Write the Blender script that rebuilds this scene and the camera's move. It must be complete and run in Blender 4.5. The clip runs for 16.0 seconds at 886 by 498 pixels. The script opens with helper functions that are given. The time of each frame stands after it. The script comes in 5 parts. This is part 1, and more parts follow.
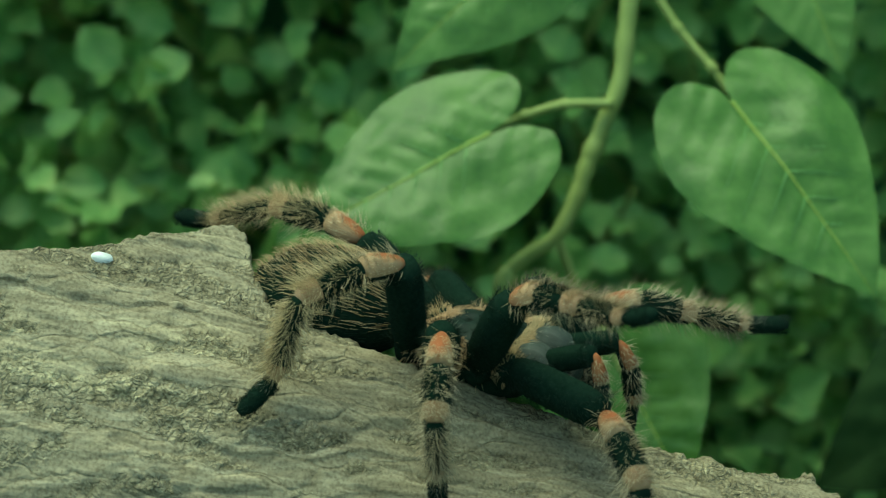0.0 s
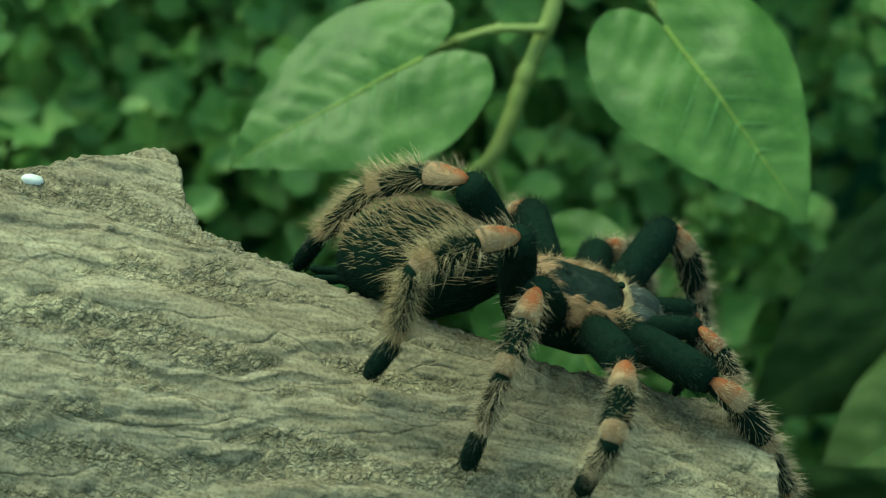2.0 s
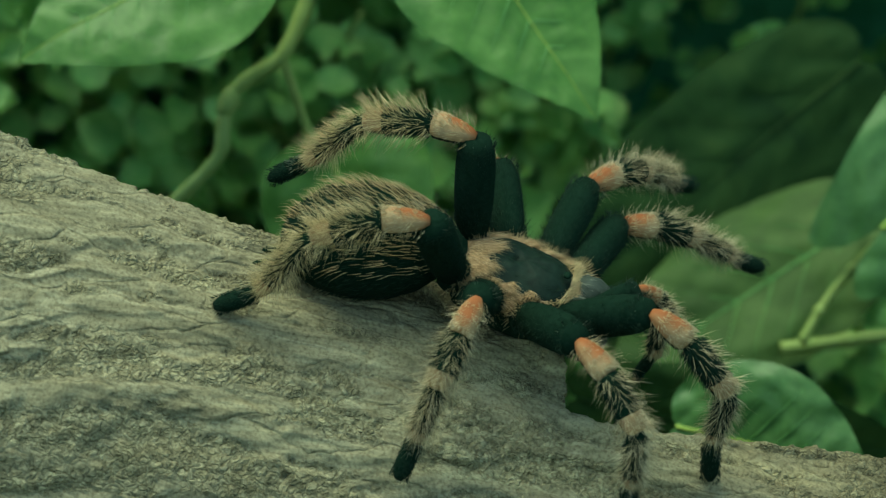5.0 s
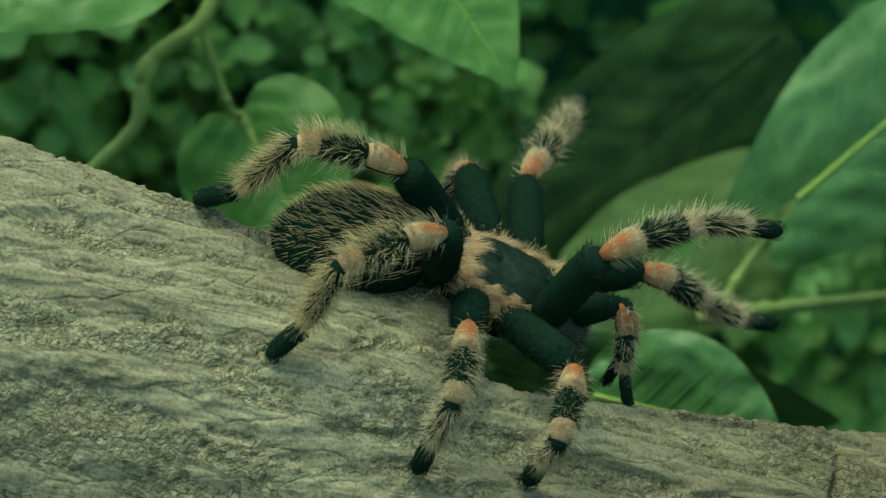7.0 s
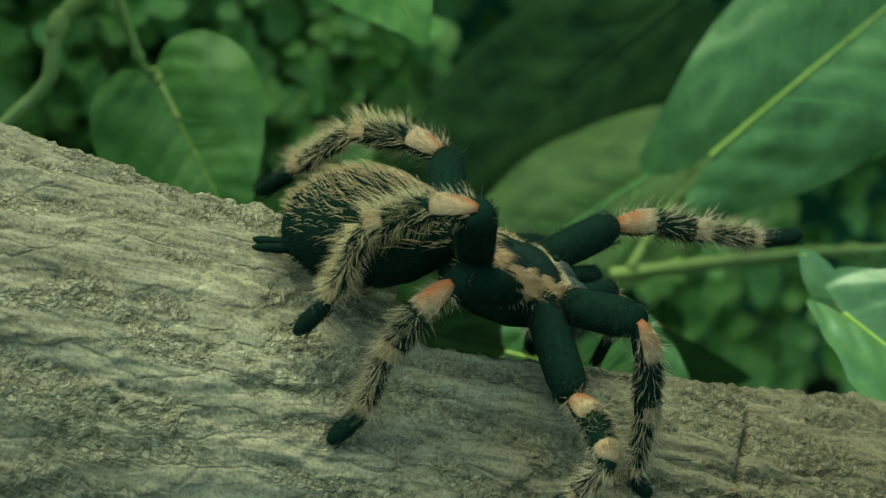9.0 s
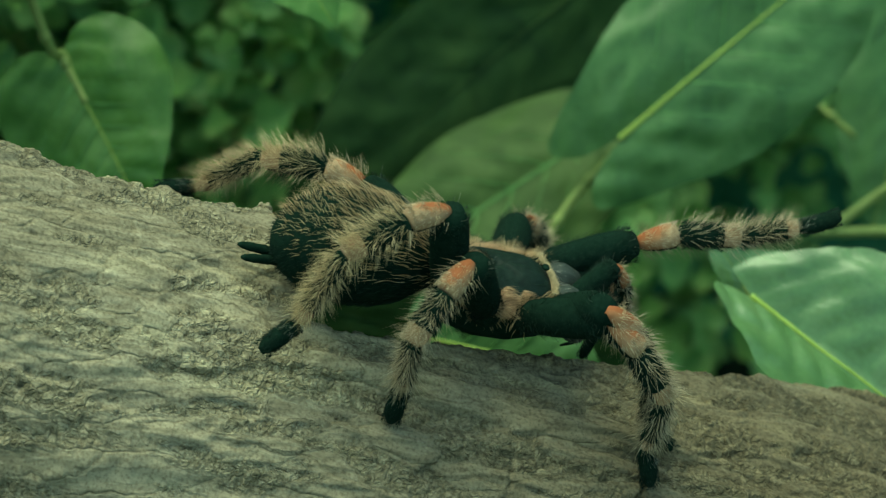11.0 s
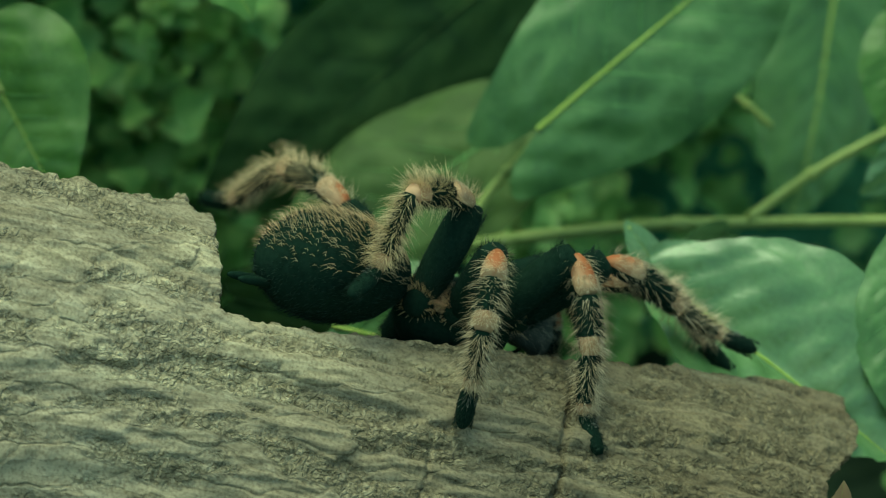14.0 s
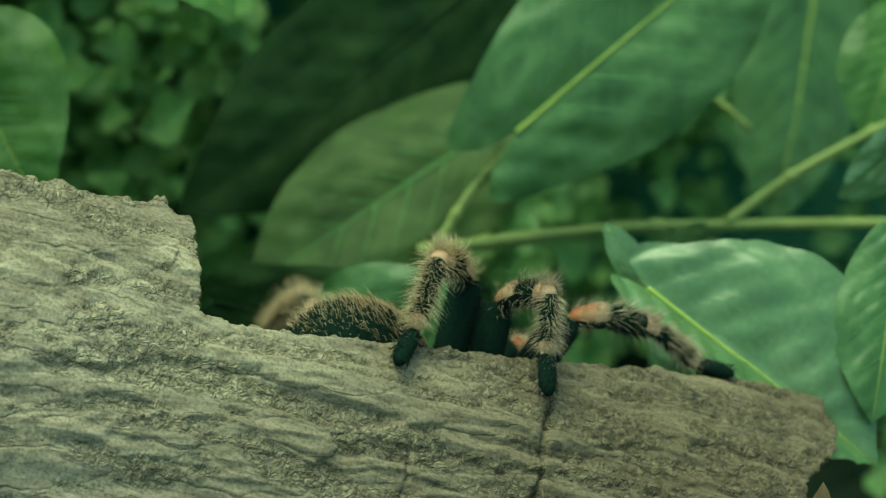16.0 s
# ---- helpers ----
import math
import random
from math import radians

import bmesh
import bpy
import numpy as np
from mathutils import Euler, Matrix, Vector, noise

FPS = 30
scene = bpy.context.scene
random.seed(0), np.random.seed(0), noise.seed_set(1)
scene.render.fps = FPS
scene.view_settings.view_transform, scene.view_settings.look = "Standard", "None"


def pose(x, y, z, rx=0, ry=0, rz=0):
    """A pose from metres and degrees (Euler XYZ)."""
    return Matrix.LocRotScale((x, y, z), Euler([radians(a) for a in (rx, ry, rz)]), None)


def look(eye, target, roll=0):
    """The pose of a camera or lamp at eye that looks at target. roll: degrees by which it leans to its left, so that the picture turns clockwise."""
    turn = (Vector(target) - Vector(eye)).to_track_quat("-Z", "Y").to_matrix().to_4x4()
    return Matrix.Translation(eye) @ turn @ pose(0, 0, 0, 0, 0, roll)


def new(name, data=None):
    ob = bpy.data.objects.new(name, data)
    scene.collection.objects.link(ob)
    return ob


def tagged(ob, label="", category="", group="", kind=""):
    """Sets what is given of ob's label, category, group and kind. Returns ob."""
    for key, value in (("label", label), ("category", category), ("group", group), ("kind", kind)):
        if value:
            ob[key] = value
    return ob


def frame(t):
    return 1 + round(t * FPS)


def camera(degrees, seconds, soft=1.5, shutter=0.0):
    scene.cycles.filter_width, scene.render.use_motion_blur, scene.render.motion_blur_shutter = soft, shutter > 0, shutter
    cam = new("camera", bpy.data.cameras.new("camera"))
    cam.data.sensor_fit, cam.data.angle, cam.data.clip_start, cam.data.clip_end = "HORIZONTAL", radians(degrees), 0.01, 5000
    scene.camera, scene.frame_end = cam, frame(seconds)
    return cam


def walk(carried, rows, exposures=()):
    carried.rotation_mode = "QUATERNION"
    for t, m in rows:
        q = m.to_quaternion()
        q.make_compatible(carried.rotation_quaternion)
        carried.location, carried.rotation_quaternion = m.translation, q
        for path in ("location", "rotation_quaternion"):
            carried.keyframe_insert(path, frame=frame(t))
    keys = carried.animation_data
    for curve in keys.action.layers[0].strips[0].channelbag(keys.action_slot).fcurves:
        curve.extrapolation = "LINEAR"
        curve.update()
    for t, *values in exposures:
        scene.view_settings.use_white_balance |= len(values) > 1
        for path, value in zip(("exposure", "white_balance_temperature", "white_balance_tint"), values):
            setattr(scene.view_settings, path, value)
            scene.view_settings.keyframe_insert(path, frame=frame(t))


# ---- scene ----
# ---- camera: a long macro lens on a slow pan, over the bark ----
cam = camera(18, 16.0, soft=1.2)
cam.data.dof.use_dof = True
cam.data.dof.focus_distance = 0.625
cam.data.dof.aperture_fstop = 15
walk(cam, [
    (0, pose(-0.00288, -0.61966, 0.30106, 76.476, 2.307, 6.742)),
    (0.5, pose(-0.00233, -0.61984, 0.30048, 76.335, 2.303, 6.581)),
    (1, pose(-0.00245, -0.62003, 0.29989, 75.9, 2.138, 6.469)),
    (1.5, pose(-0.00187, -0.62, 0.30001, 75.158, 2.002, 6.262)),
    (2, pose(-0.00154, -0.62002, 0.29993, 74.978, 1.765, 5.556)),
    (2.5, pose(0.00024, -0.62, 0.30001, 74.491, 1.423, 4.68)),
    (3, pose(0.0011, -0.6201, 0.29968, 73.954, 1.087, 3.672)),
    (3.5, pose(0.00242, -0.62009, 0.29971, 73.604, 0.886, 2.733)),
    (4, pose(0.00225, -0.6201, 0.2997, 73.435, 0.764, 2.205)),
    (4.2, pose(0.00227, -0.62002, 0.29995, 73.237, 0.768, 2.164)),
    (6.3, pose(-0.00084, -0.61982, 0.30057, 72.441, 0.094, 0.376)),
    (6.5, pose(-0.00087, -0.61983, 0.30052, 72.358, 0.038, 0.233)),
    (7, pose(-0.00015, -0.62, 0.30001, 72.121, 0, -0)),
    (7.5, pose(-0.00035, -0.62013, 0.2996, 71.814, -0.199, -0.362)),
    (8, pose(0.00037, -0.62009, 0.29973, 71.538, -0.383, -0.792)),
    (8.5, pose(0.00078, -0.62001, 0.29996, 71.37, -0.535, -1.239)),
    (9, pose(0.00105, -0.62002, 0.29992, 71.256, -0.631, -1.572)),
    (9.2, pose(0.00105, -0.62002, 0.29993, 71.221, -0.658, -1.716)),
    (11.5, pose(0.00355, -0.62008, 0.29975, 70.892, -1.199, -3.591)),
    (12, pose(0.00354, -0.62012, 0.29964, 70.854, -1.286, -3.912)),
    (12.5, pose(0.0039, -0.62007, 0.29979, 70.791, -1.342, -4.158)),
    (13, pose(0.00398, -0.62007, 0.29979, 70.766, -1.405, -4.363)),
    (13.5, pose(0.00468, -0.62016, 0.29952, 70.777, -1.446, -4.567)),
    (14, pose(0.00475, -0.62006, 0.29982, 70.785, -1.489, -4.725)),
    (14.5, pose(0.00482, -0.62016, 0.29951, 70.829, -1.513, -4.896)),
    (15, pose(0.00482, -0.62013, 0.2996, 70.828, -1.561, -5.062)),
    (15.5, pose(0.00521, -0.6201, 0.2997, 70.832, -1.569, -5.085)),
    (16, pose(0.00495, -0.62018, 0.29946, 70.877, -1.582, -5.119)),
], exposures=[(0, 0.93, 7650, -34), (16, 0.93, 7650, -34)])

# ---- daylight: a soft sky with a veiled sun from the upper left ----
world = bpy.data.worlds.new("world")
scene.world = world
world.use_nodes = True
sky = world.node_tree.nodes.new("ShaderNodeTexSky")
sky.sky_type = "NISHITA"
sky.sun_disc = False
sky.sun_elevation, sky.sun_rotation = radians(77), radians(-95)
sky_out = world.node_tree.nodes["Background"]
sky_out.inputs["Strength"].default_value = 0.146
world.node_tree.links.new(sky.outputs["Color"], sky_out.inputs["Color"])
sun_data = bpy.data.lights.new("sun", "SUN")
sun_data.energy, sun_data.angle, sun_data.color = 1.85, radians(45), (1.0, 0.96, 0.88)
sun = new("sun", sun_data)
sun_dir = Vector((math.sin(radians(-95)) * math.cos(radians(77)), math.cos(radians(-95)) * math.cos(radians(77)), math.sin(radians(77))))
sun.matrix_world = look(sun_dir * 3, (0, 0, 0))


# ---- materials ----
def node_material(name, rough=0.6, spec=0.4):
    m = bpy.data.materials.new(name)
    m.use_nodes = True
    b = m.node_tree.nodes["Principled BSDF"]
    b.inputs["Roughness"].default_value = rough
    b.inputs["Specular IOR Level"].default_value = spec
    return m, m.node_tree.nodes, m.node_tree.links, b


def noise_tex(nodes, links, coord, scale, detail=4.0, stretch=(1, 1, 1), distortion=0.0):
    mp = nodes.new("ShaderNodeMapping")
    mp.inputs["Scale"].default_value = stretch
    links.new(coord, mp.inputs["Vector"])
    n = nodes.new("ShaderNodeTexNoise")
    n.inputs["Scale"].default_value, n.inputs["Detail"].default_value = scale, detail
    n.inputs["Distortion"].default_value = distortion
    links.new(mp.outputs["Vector"], n.inputs["Vector"])
    return n.outputs["Fac"]


def ramp(nodes, links, fac, stops):
    r = nodes.new("ShaderNodeValToRGB")
    e = r.color_ramp.elements
    while len(e) < len(stops):
        e.new(0.5)
    for k, (pos, col) in enumerate(stops):
        e[k].position, e[k].color = pos, (*col, 1)
    links.new(fac, r.inputs["Fac"])
    return r.outputs["Color"]


def mix(nodes, links, fac, a, b, how="MIX"):
    m = nodes.new("ShaderNodeMix")
    m.data_type, m.blend_type = "RGBA", how
    for sock, v in ((m.inputs["Factor"], fac), (m.inputs["A"], a), (m.inputs["B"], b)):
        if isinstance(v, (int, float)):
            sock.default_value = v
        elif isinstance(v, tuple):
            sock.default_value = (*v, 1)
        else:
            links.new(v, sock)
    return m.outputs["Result"]


def bump(nodes, links, bsdf, height, strength, distance):
    b = nodes.new("ShaderNodeBump")
    b.inputs["Strength"].default_value, b.inputs["Distance"].default_value = strength, distance
    links.new(height, b.inputs["Height"])
    links.new(b.outputs["Normal"], bsdf.inputs["Normal"])


def bark_material():
    m, n, l, b = node_material("bark", 0.86, 0.25)
    co = n.new("ShaderNodeTexCoord").outputs["Object"]
    at = n.new("ShaderNodeAttribute")
    at.attribute_name = "crumb"
    crumb = at.outputs["Fac"]
    patch = noise_tex(n, l, co, 16, 4, (0.5, 1, 1), 0.5)
    skew = n.new("ShaderNodeMapping")
    skew.inputs["Rotation"].default_value = (0, radians(17.2), 0)
    l.new(co, skew.inputs["Vector"])
    lie = skew.outputs["Vector"]
    grain = noise_tex(n, l, lie, 330, 7, (0.17, 1, 1), 1.6)
    crack = noise_tex(n, l, lie, 75, 5, (0.16, 1, 1), 1.2)
    grit = noise_tex(n, l, co, 1300, 5)
    lump = noise_tex(n, l, co, 520, 4, (0.8, 1, 1), 0.6)
    plate = ramp(n, l, grain, [(0.28, (0.235, 0.215, 0.15)), (0.42, (0.31, 0.278, 0.20)), (0.56, (0.345, 0.313, 0.225)), (0.74, (0.45, 0.413, 0.31))])
    loose = ramp(n, l, lump, [(0.28, (0.19, 0.178, 0.122)), (0.46, (0.31, 0.282, 0.202)), (0.68, (0.45, 0.414, 0.305))])
    # each crumb has its own tone, with dark gaps between them
    stir = n.new("ShaderNodeVectorMath")
    stir.operation = "MULTIPLY_ADD"
    wave = n.new("ShaderNodeTexNoise")
    wave.inputs["Scale"].default_value, wave.inputs["Detail"].default_value = 420, 3
    l.new(co, wave.inputs["Vector"])
    l.new(wave.outputs["Color"], stir.inputs[0])
    stir.inputs[1].default_value = (0.0052, 0.0036, 0.0036)
    l.new(co, stir.inputs[2])
    chip, chink = n.new("ShaderNodeTexVoronoi"), n.new("ShaderNodeTexVoronoi")
    chink.feature = "DISTANCE_TO_EDGE"
    for v in (chip, chink):
        v.inputs["Scale"].default_value = 560
        l.new(stir.outputs[0], v.inputs["Vector"])
    tone = n.new("ShaderNodeSeparateColor")
    l.new(chip.outputs["Color"], tone.inputs[0])
    loose = mix(n, l, 0.6, loose, ramp(n, l, tone.outputs[0], [(0.0, (0.66, 0.66, 0.62)), (0.55, (1.0, 1.0, 0.98)), (1.0, (1.38, 1.36, 1.30))]), "MULTIPLY")
    loose = mix(n, l, 0.28, loose, ramp(n, l, chink.outputs["Distance"], [(0.0, (0.36, 0.36, 0.32)), (0.16, (1, 1, 1))]), "MULTIPLY")
    col = mix(n, l, crumb, plate, loose)
    worn = noise_tex(n, l, lie, 60, 4, (0.1, 1, 1), 0.8)
    col = mix(n, l, 1.0, col, ramp(n, l, worn, [(0.55, (1, 1, 1)), (0.68, (1.42, 1.42, 1.38))]), "MULTIPLY")
    # plate outlines: overhang shadow painted in thin gaps, edge highlight in a pale rim
    warp = n.new("ShaderNodeTexNoise")
    warp.inputs["Scale"].default_value, warp.inputs["Detail"].default_value = 70, 5
    l.new(lie, warp.inputs["Vector"])
    bend = n.new("ShaderNodeVectorMath")
    bend.operation = "MULTIPLY_ADD"
    l.new(warp.outputs["Color"], bend.inputs[0])
    bend.inputs[1].default_value = (0.016, 0.009, 0.009)
    l.new(lie, bend.inputs[2])
    flat = n.new("ShaderNodeMapping")
    flat.inputs["Scale"].default_value = (0.2, 1, 1)
    l.new(bend.outputs[0], flat.inputs["Vector"])
    cell = n.new("ShaderNodeTexVoronoi")
    cell.feature = "DISTANCE_TO_EDGE"
    cell.inputs["Scale"].default_value = 125
    l.new(flat.outputs[0], cell.inputs["Vector"])
    gap = cell.outputs["Distance"]
    rimmed = ramp(n, l, gap, [(0.0, (0.55, 0.5, 0.42)), (0.014, (0.72, 0.68, 0.6)), (0.035, (1.12, 1.12, 1.12)), (0.16, (1.0, 1.0, 1.0))])
    pale = n.new("ShaderNodeMath")
    pale.operation = "SUBTRACT"
    pale.inputs[0].default_value = 0.28
    l.new(crumb, pale.inputs[1])
    pale.use_clamp = True
    col = mix(n, l, pale.outputs[0], col, rimmed, "MULTIPLY")
    plates = ramp(n, l, gap, [(0.0, (0, 0, 0)), (0.06, (1, 1, 1))])
    seam = ramp(n, l, crack, [(0.465, (1, 1, 1)), (0.497, (0.34, 0.30, 0.24)), (0.505, (0.34, 0.30, 0.24)), (0.53, (1, 1, 1))])
    col = mix(n, l, 0.3, col, seam, "MULTIPLY")
    stain = ramp(n, l, patch, [(0.38, (0.70, 0.66, 0.60)), (0.56, (0.82, 0.79, 0.74))])
    col = mix(n, l, 1.0, col, stain, "MULTIPLY")
    # darker and browner towards the low end, with a wavering border
    sep = n.new("ShaderNodeSeparateXYZ")
    l.new(co, sep.inputs[0])
    wob = n.new("ShaderNodeMath")
    wob.operation = "MULTIPLY_ADD"
    l.new(patch, wob.inputs[0])
    wob.inputs[1].default_value = 0.12
    l.new(sep.outputs["X"], wob.inputs[2])
    toned = ramp(n, l, wob.outputs[0], [(0.055, (1, 1, 1)), (0.17, (0.57, 0.54, 0.49))])
    col = mix(n, l, 1.0, col, toned, "MULTIPLY")
    speck = ramp(n, l, grit, [(0.34, (0.55, 0.53, 0.50)), (0.48, (0.96, 0.96, 0.96)), (0.66, (1.22, 1.22, 1.2))])
    l.new(mix(n, l, 0.8, col, speck, "MULTIPLY"), b.inputs["Base Color"])
    # plates are nearly smooth, the crumbs between them gritty
    rough_h = n.new("ShaderNodeMath")
    rough_h.operation = "ADD"
    l.new(mix(n, l, 0.55, grit, lump), rough_h.inputs[0])
    l.new(ramp(n, l, chink.outputs["Distance"], [(0.0, (0.45, 0.45, 0.45)), (0.25, (1, 1, 1))]), rough_h.inputs[1])
    zone = n.new("ShaderNodeMath")
    zone.operation = "MULTIPLY"
    l.new(rough_h.outputs[0], zone.inputs[0])
    l.new(crumb, zone.inputs[1])
    total = n.new("ShaderNodeMath")
    total.operation = "MULTIPLY_ADD"
    l.new(grain, total.inputs[0])
    total.inputs[1].default_value = 0.35
    l.new(zone.outputs[0], total.inputs[2])
    step = n.new("ShaderNodeMath")
    step.operation = "MULTIPLY_ADD"
    l.new(plates, step.inputs[0])
    step.inputs[1].default_value = 0.30
    l.new(total.outputs[0], step.inputs[2])
    bump(n, l, b, step.outputs[0], 0.75, 0.0012)
    return m


def leaf_material(name, low, mid, high, rough, translucent, spec=0.45):
    m, n, l, b = node_material(name, rough, spec)
    co = n.new("ShaderNodeTexCoord").outputs["Object"]
    info = n.new("ShaderNodeObjectInfo").outputs["Random"]
    blot = noise_tex(n, l, co, 70, 3, (1, 1, 1), 0.6)
    fine = noise_tex(n, l, co, 600, 3)
    col = ramp(n, l, blot, [(0.3, low), (0.5, mid), (0.72, high)])
    fleck = ramp(n, l, fine, [(0.3, (0.82, 0.82, 0.82)), (0.7, (1.0, 1.0, 1.0))])
    col = mix(n, l, 1.0, col, fleck, "MULTIPLY")
    l.new(col, b.inputs["Base Color"])
    bump(n, l, b, fine, 0.25, 0.0005)
    tr = n.new("ShaderNodeBsdfTranslucent")
    l.new(col, tr.inputs["Color"])
    ms = n.new("ShaderNodeMixShader")
    ms.inputs["Fac"].default_value = translucent
    l.new(b.outputs["BSDF"], ms.inputs[1])
    l.new(tr.outputs["BSDF"], ms.inputs[2])
    l.new(ms.outputs["Shader"], n["Material Output"].inputs["Surface"])
    return m


def plain_material(name, low, high, rough, scale, spec=0.3, bumpy=0.4, size=0.0004, stretch=(1, 1, 1)):
    m, n, l, b = node_material(name, rough, spec)
    co = n.new("ShaderNodeTexCoord").outputs["Object"]
    a = noise_tex(n, l, co, scale, 5, stretch)
    l.new(ramp(n, l, a, [(0.3, low), (0.7, high)]), b.inputs["Base Color"])
    bump(n, l, b, a, bumpy, size)
    return m


def hair_material(name, low, high, rough=0.55, spec=0.3, glow=0.35):
    m, n, l, b = node_material(name, rough, spec)
    g = n.new("ShaderNodeNewGeometry").outputs["Random Per Island"]
    col = ramp(n, l, g, [(0.0, low), (1.0, high)])
    l.new(col, b.inputs["Base Color"])
    # light shines through the fine pale setae
    tr = n.new("ShaderNodeBsdfTranslucent")
    l.new(col, tr.inputs["Color"])
    ms = n.new("ShaderNodeMixShader")
    ms.inputs["Fac"].default_value = glow
    l.new(b.outputs["BSDF"], ms.inputs[1])
    l.new(tr.outputs["BSDF"], ms.inputs[2])
    l.new(ms.outputs["Shader"], n["Material Output"].inputs["Surface"])
    return m


def knee_material(name, spread):
    """Orange down the middle of the knee, fading to buff at its sides and far rim."""
    m, n, l, b = node_material(name, 0.75, 0.2)
    co = n.new("ShaderNodeTexCoord").outputs["Object"]
    sep = n.new("ShaderNodeSeparateXYZ")
    l.new(co, sep.inputs[0])
    streak = noise_tex(n, l, co, 700, 4, (0.25, 1, 1))

    def calc(op, a, c, d=None):
        q = n.new("ShaderNodeMath")
        q.operation = op
        for k, v in enumerate((a, c, d)):
            if v is not None:
                if isinstance(v, (int, float)):
                    q.inputs[k].default_value = v
                else:
                    l.new(v, q.inputs[k])
        return q.outputs[0]
    side = calc("MULTIPLY", calc("ABSOLUTE", sep.outputs["Y"], 0.0), spread)
    far = calc("MULTIPLY", calc("MAXIMUM", calc("SUBTRACT", sep.outputs["X"], 0.0058), 0.0), 150.0)
    f = calc("MULTIPLY_ADD", streak, 0.5, calc("ADD", side, far))
    col = ramp(n, l, f, [(0.36, (0.27, 0.088, 0.035)), (0.62, (0.31, 0.145, 0.070)), (0.92, (0.385, 0.255, 0.15))])
    l.new(col, b.inputs["Base Color"])
    bump(n, l, b, streak, 0.5, 0.0004)
    return m


bark_mat = bark_material()
leaf_green = leaf_material("leaf_green", (0.06, 0.15, 0.027), (0.095, 0.205, 0.04), (0.14, 0.265, 0.065), 0.42, 0.24, 0.35)
glossy_green = leaf_material("glossy_green", (0.055, 0.13, 0.04), (0.085, 0.18, 0.055), (0.13, 0.245, 0.085), 0.38, 0.2, 0.35)
bright_green = leaf_material("bright_green", (0.080, 0.165, 0.055), (0.112, 0.215, 0.075), (0.165, 0.270, 0.110), 0.36, 0.15, 0.7)
olive_green = leaf_material("olive_green", (0.045, 0.085, 0.022), (0.068, 0.122, 0.032), (0.10, 0.16, 0.048), 0.6, 0.2, 0.2)
# darker copy of the leaf greens, with the shade of the rear leaves painted in
shade_green = leaf_material("shade_green", (0.027, 0.060, 0.019), (0.043, 0.088, 0.026), (0.066, 0.116, 0.034), 0.7, 0.2, 0.15)
hedge_green = leaf_material("hedge_green", (0.17, 0.34, 0.10), (0.27, 0.49, 0.15), (0.47, 0.65, 0.23), 0.5, 0.45)
vein_green = plain_material("vein_green", (0.10, 0.24, 0.07), (0.16, 0.32, 0.10), 0.45, 200)
chalk_mat = plain_material("chalk", (0.55, 0.58, 0.58), (0.74, 0.76, 0.75), 0.8, 400)
dry_mat = plain_material("dry_leaf", (0.30, 0.17, 0.08), (0.48, 0.29, 0.15), 0.7, 150)
rib_green = plain_material("rib_green", (0.25, 0.34, 0.06), (0.34, 0.44, 0.10), 0.5, 200)
stem_green = plain_material("stem_green", (0.17, 0.23, 0.06), (0.27, 0.33, 0.10), 0.55, 90, stretch=(1, 1, 0.3))
soil_mat = plain_material("soil", (0.006, 0.013, 0.007), (0.020, 0.034, 0.018), 0.95, 60, 0.1, 1.0, 0.004)
# shade between the hedge leaves, put into the backing's dark colour
hedge_shade = plain_material("hedge_shade", (0.035, 0.115, 0.065), (0.065, 0.17, 0.09), 0.9, 45, 0.1, 1.0, 0.01)
shell_black = plain_material("shell_black", (0.005, 0.0145, 0.009), (0.010, 0.023, 0.0155), 0.95, 900, 0.03, 0.12)
carapace_black = plain_material("carapace_black", (0.004, 0.010, 0.008), (0.012, 0.024, 0.018), 0.6, 500, 0.1)
orange_mat = knee_material("patella_orange", 190.0)
faded_mat = knee_material("patella_faded", 270.0)
buff_mat = plain_material("band_buff", (0.34, 0.205, 0.115), (0.54, 0.345, 0.205), 0.8, 600, stretch=(0.3, 1, 1))
grey_mat = plain_material("chelicera_grey", (0.016, 0.024, 0.020), (0.045, 0.056, 0.048), 0.7, 700, stretch=(0.3, 1, 1))
buff_hair = hair_material("buff_hair", (0.34, 0.26, 0.155), (0.88, 0.74, 0.52))
pale_hair = hair_material("pale_hair", (0.42, 0.32, 0.18), (0.95, 0.79, 0.50))
black_hair = hair_material("black_hair", (0.009, 0.019, 0.013), (0.026, 0.044, 0.033), 0.95, 0.02, 0.0)
rust_hair = hair_material("rust_hair", (0.48, 0.32, 0.17), (0.96, 0.75, 0.47))
fringe_hair = hair_material("fringe_hair", (0.42, 0.25, 0.13), (0.90, 0.66, 0.42))
grey_hair = hair_material("grey_hair", (0.05, 0.06, 0.05), (0.42, 0.41, 0.34), glow=0.2)
down_brown = plain_material("down_brown", (0.20, 0.125, 0.07), (0.36, 0.24, 0.145), 0.9, 900, 0.1)


# ---- building helpers ----
def mesh_of(name, bm, mats):
    me = bpy.data.meshes.new(name)
    bm.to_mesh(me)
    bm.free()
    for m in (mats if isinstance(mats, (list, tuple)) else [mats]):
        me.materials.append(m)
    me.polygons.foreach_set("use_smooth", [True] * len(me.polygons))
    return me


def part(name, bm, mats, parent=None, label=""):
    ob = new(name, mesh_of(name, bm, mats))
    ob.parent = parent
    return tagged(ob, label) if label else ob


def part_of(name, me, parent, label=""):
    ob = new(name, me)
    ob.parent = parent
    return tagged(ob, label) if label else ob


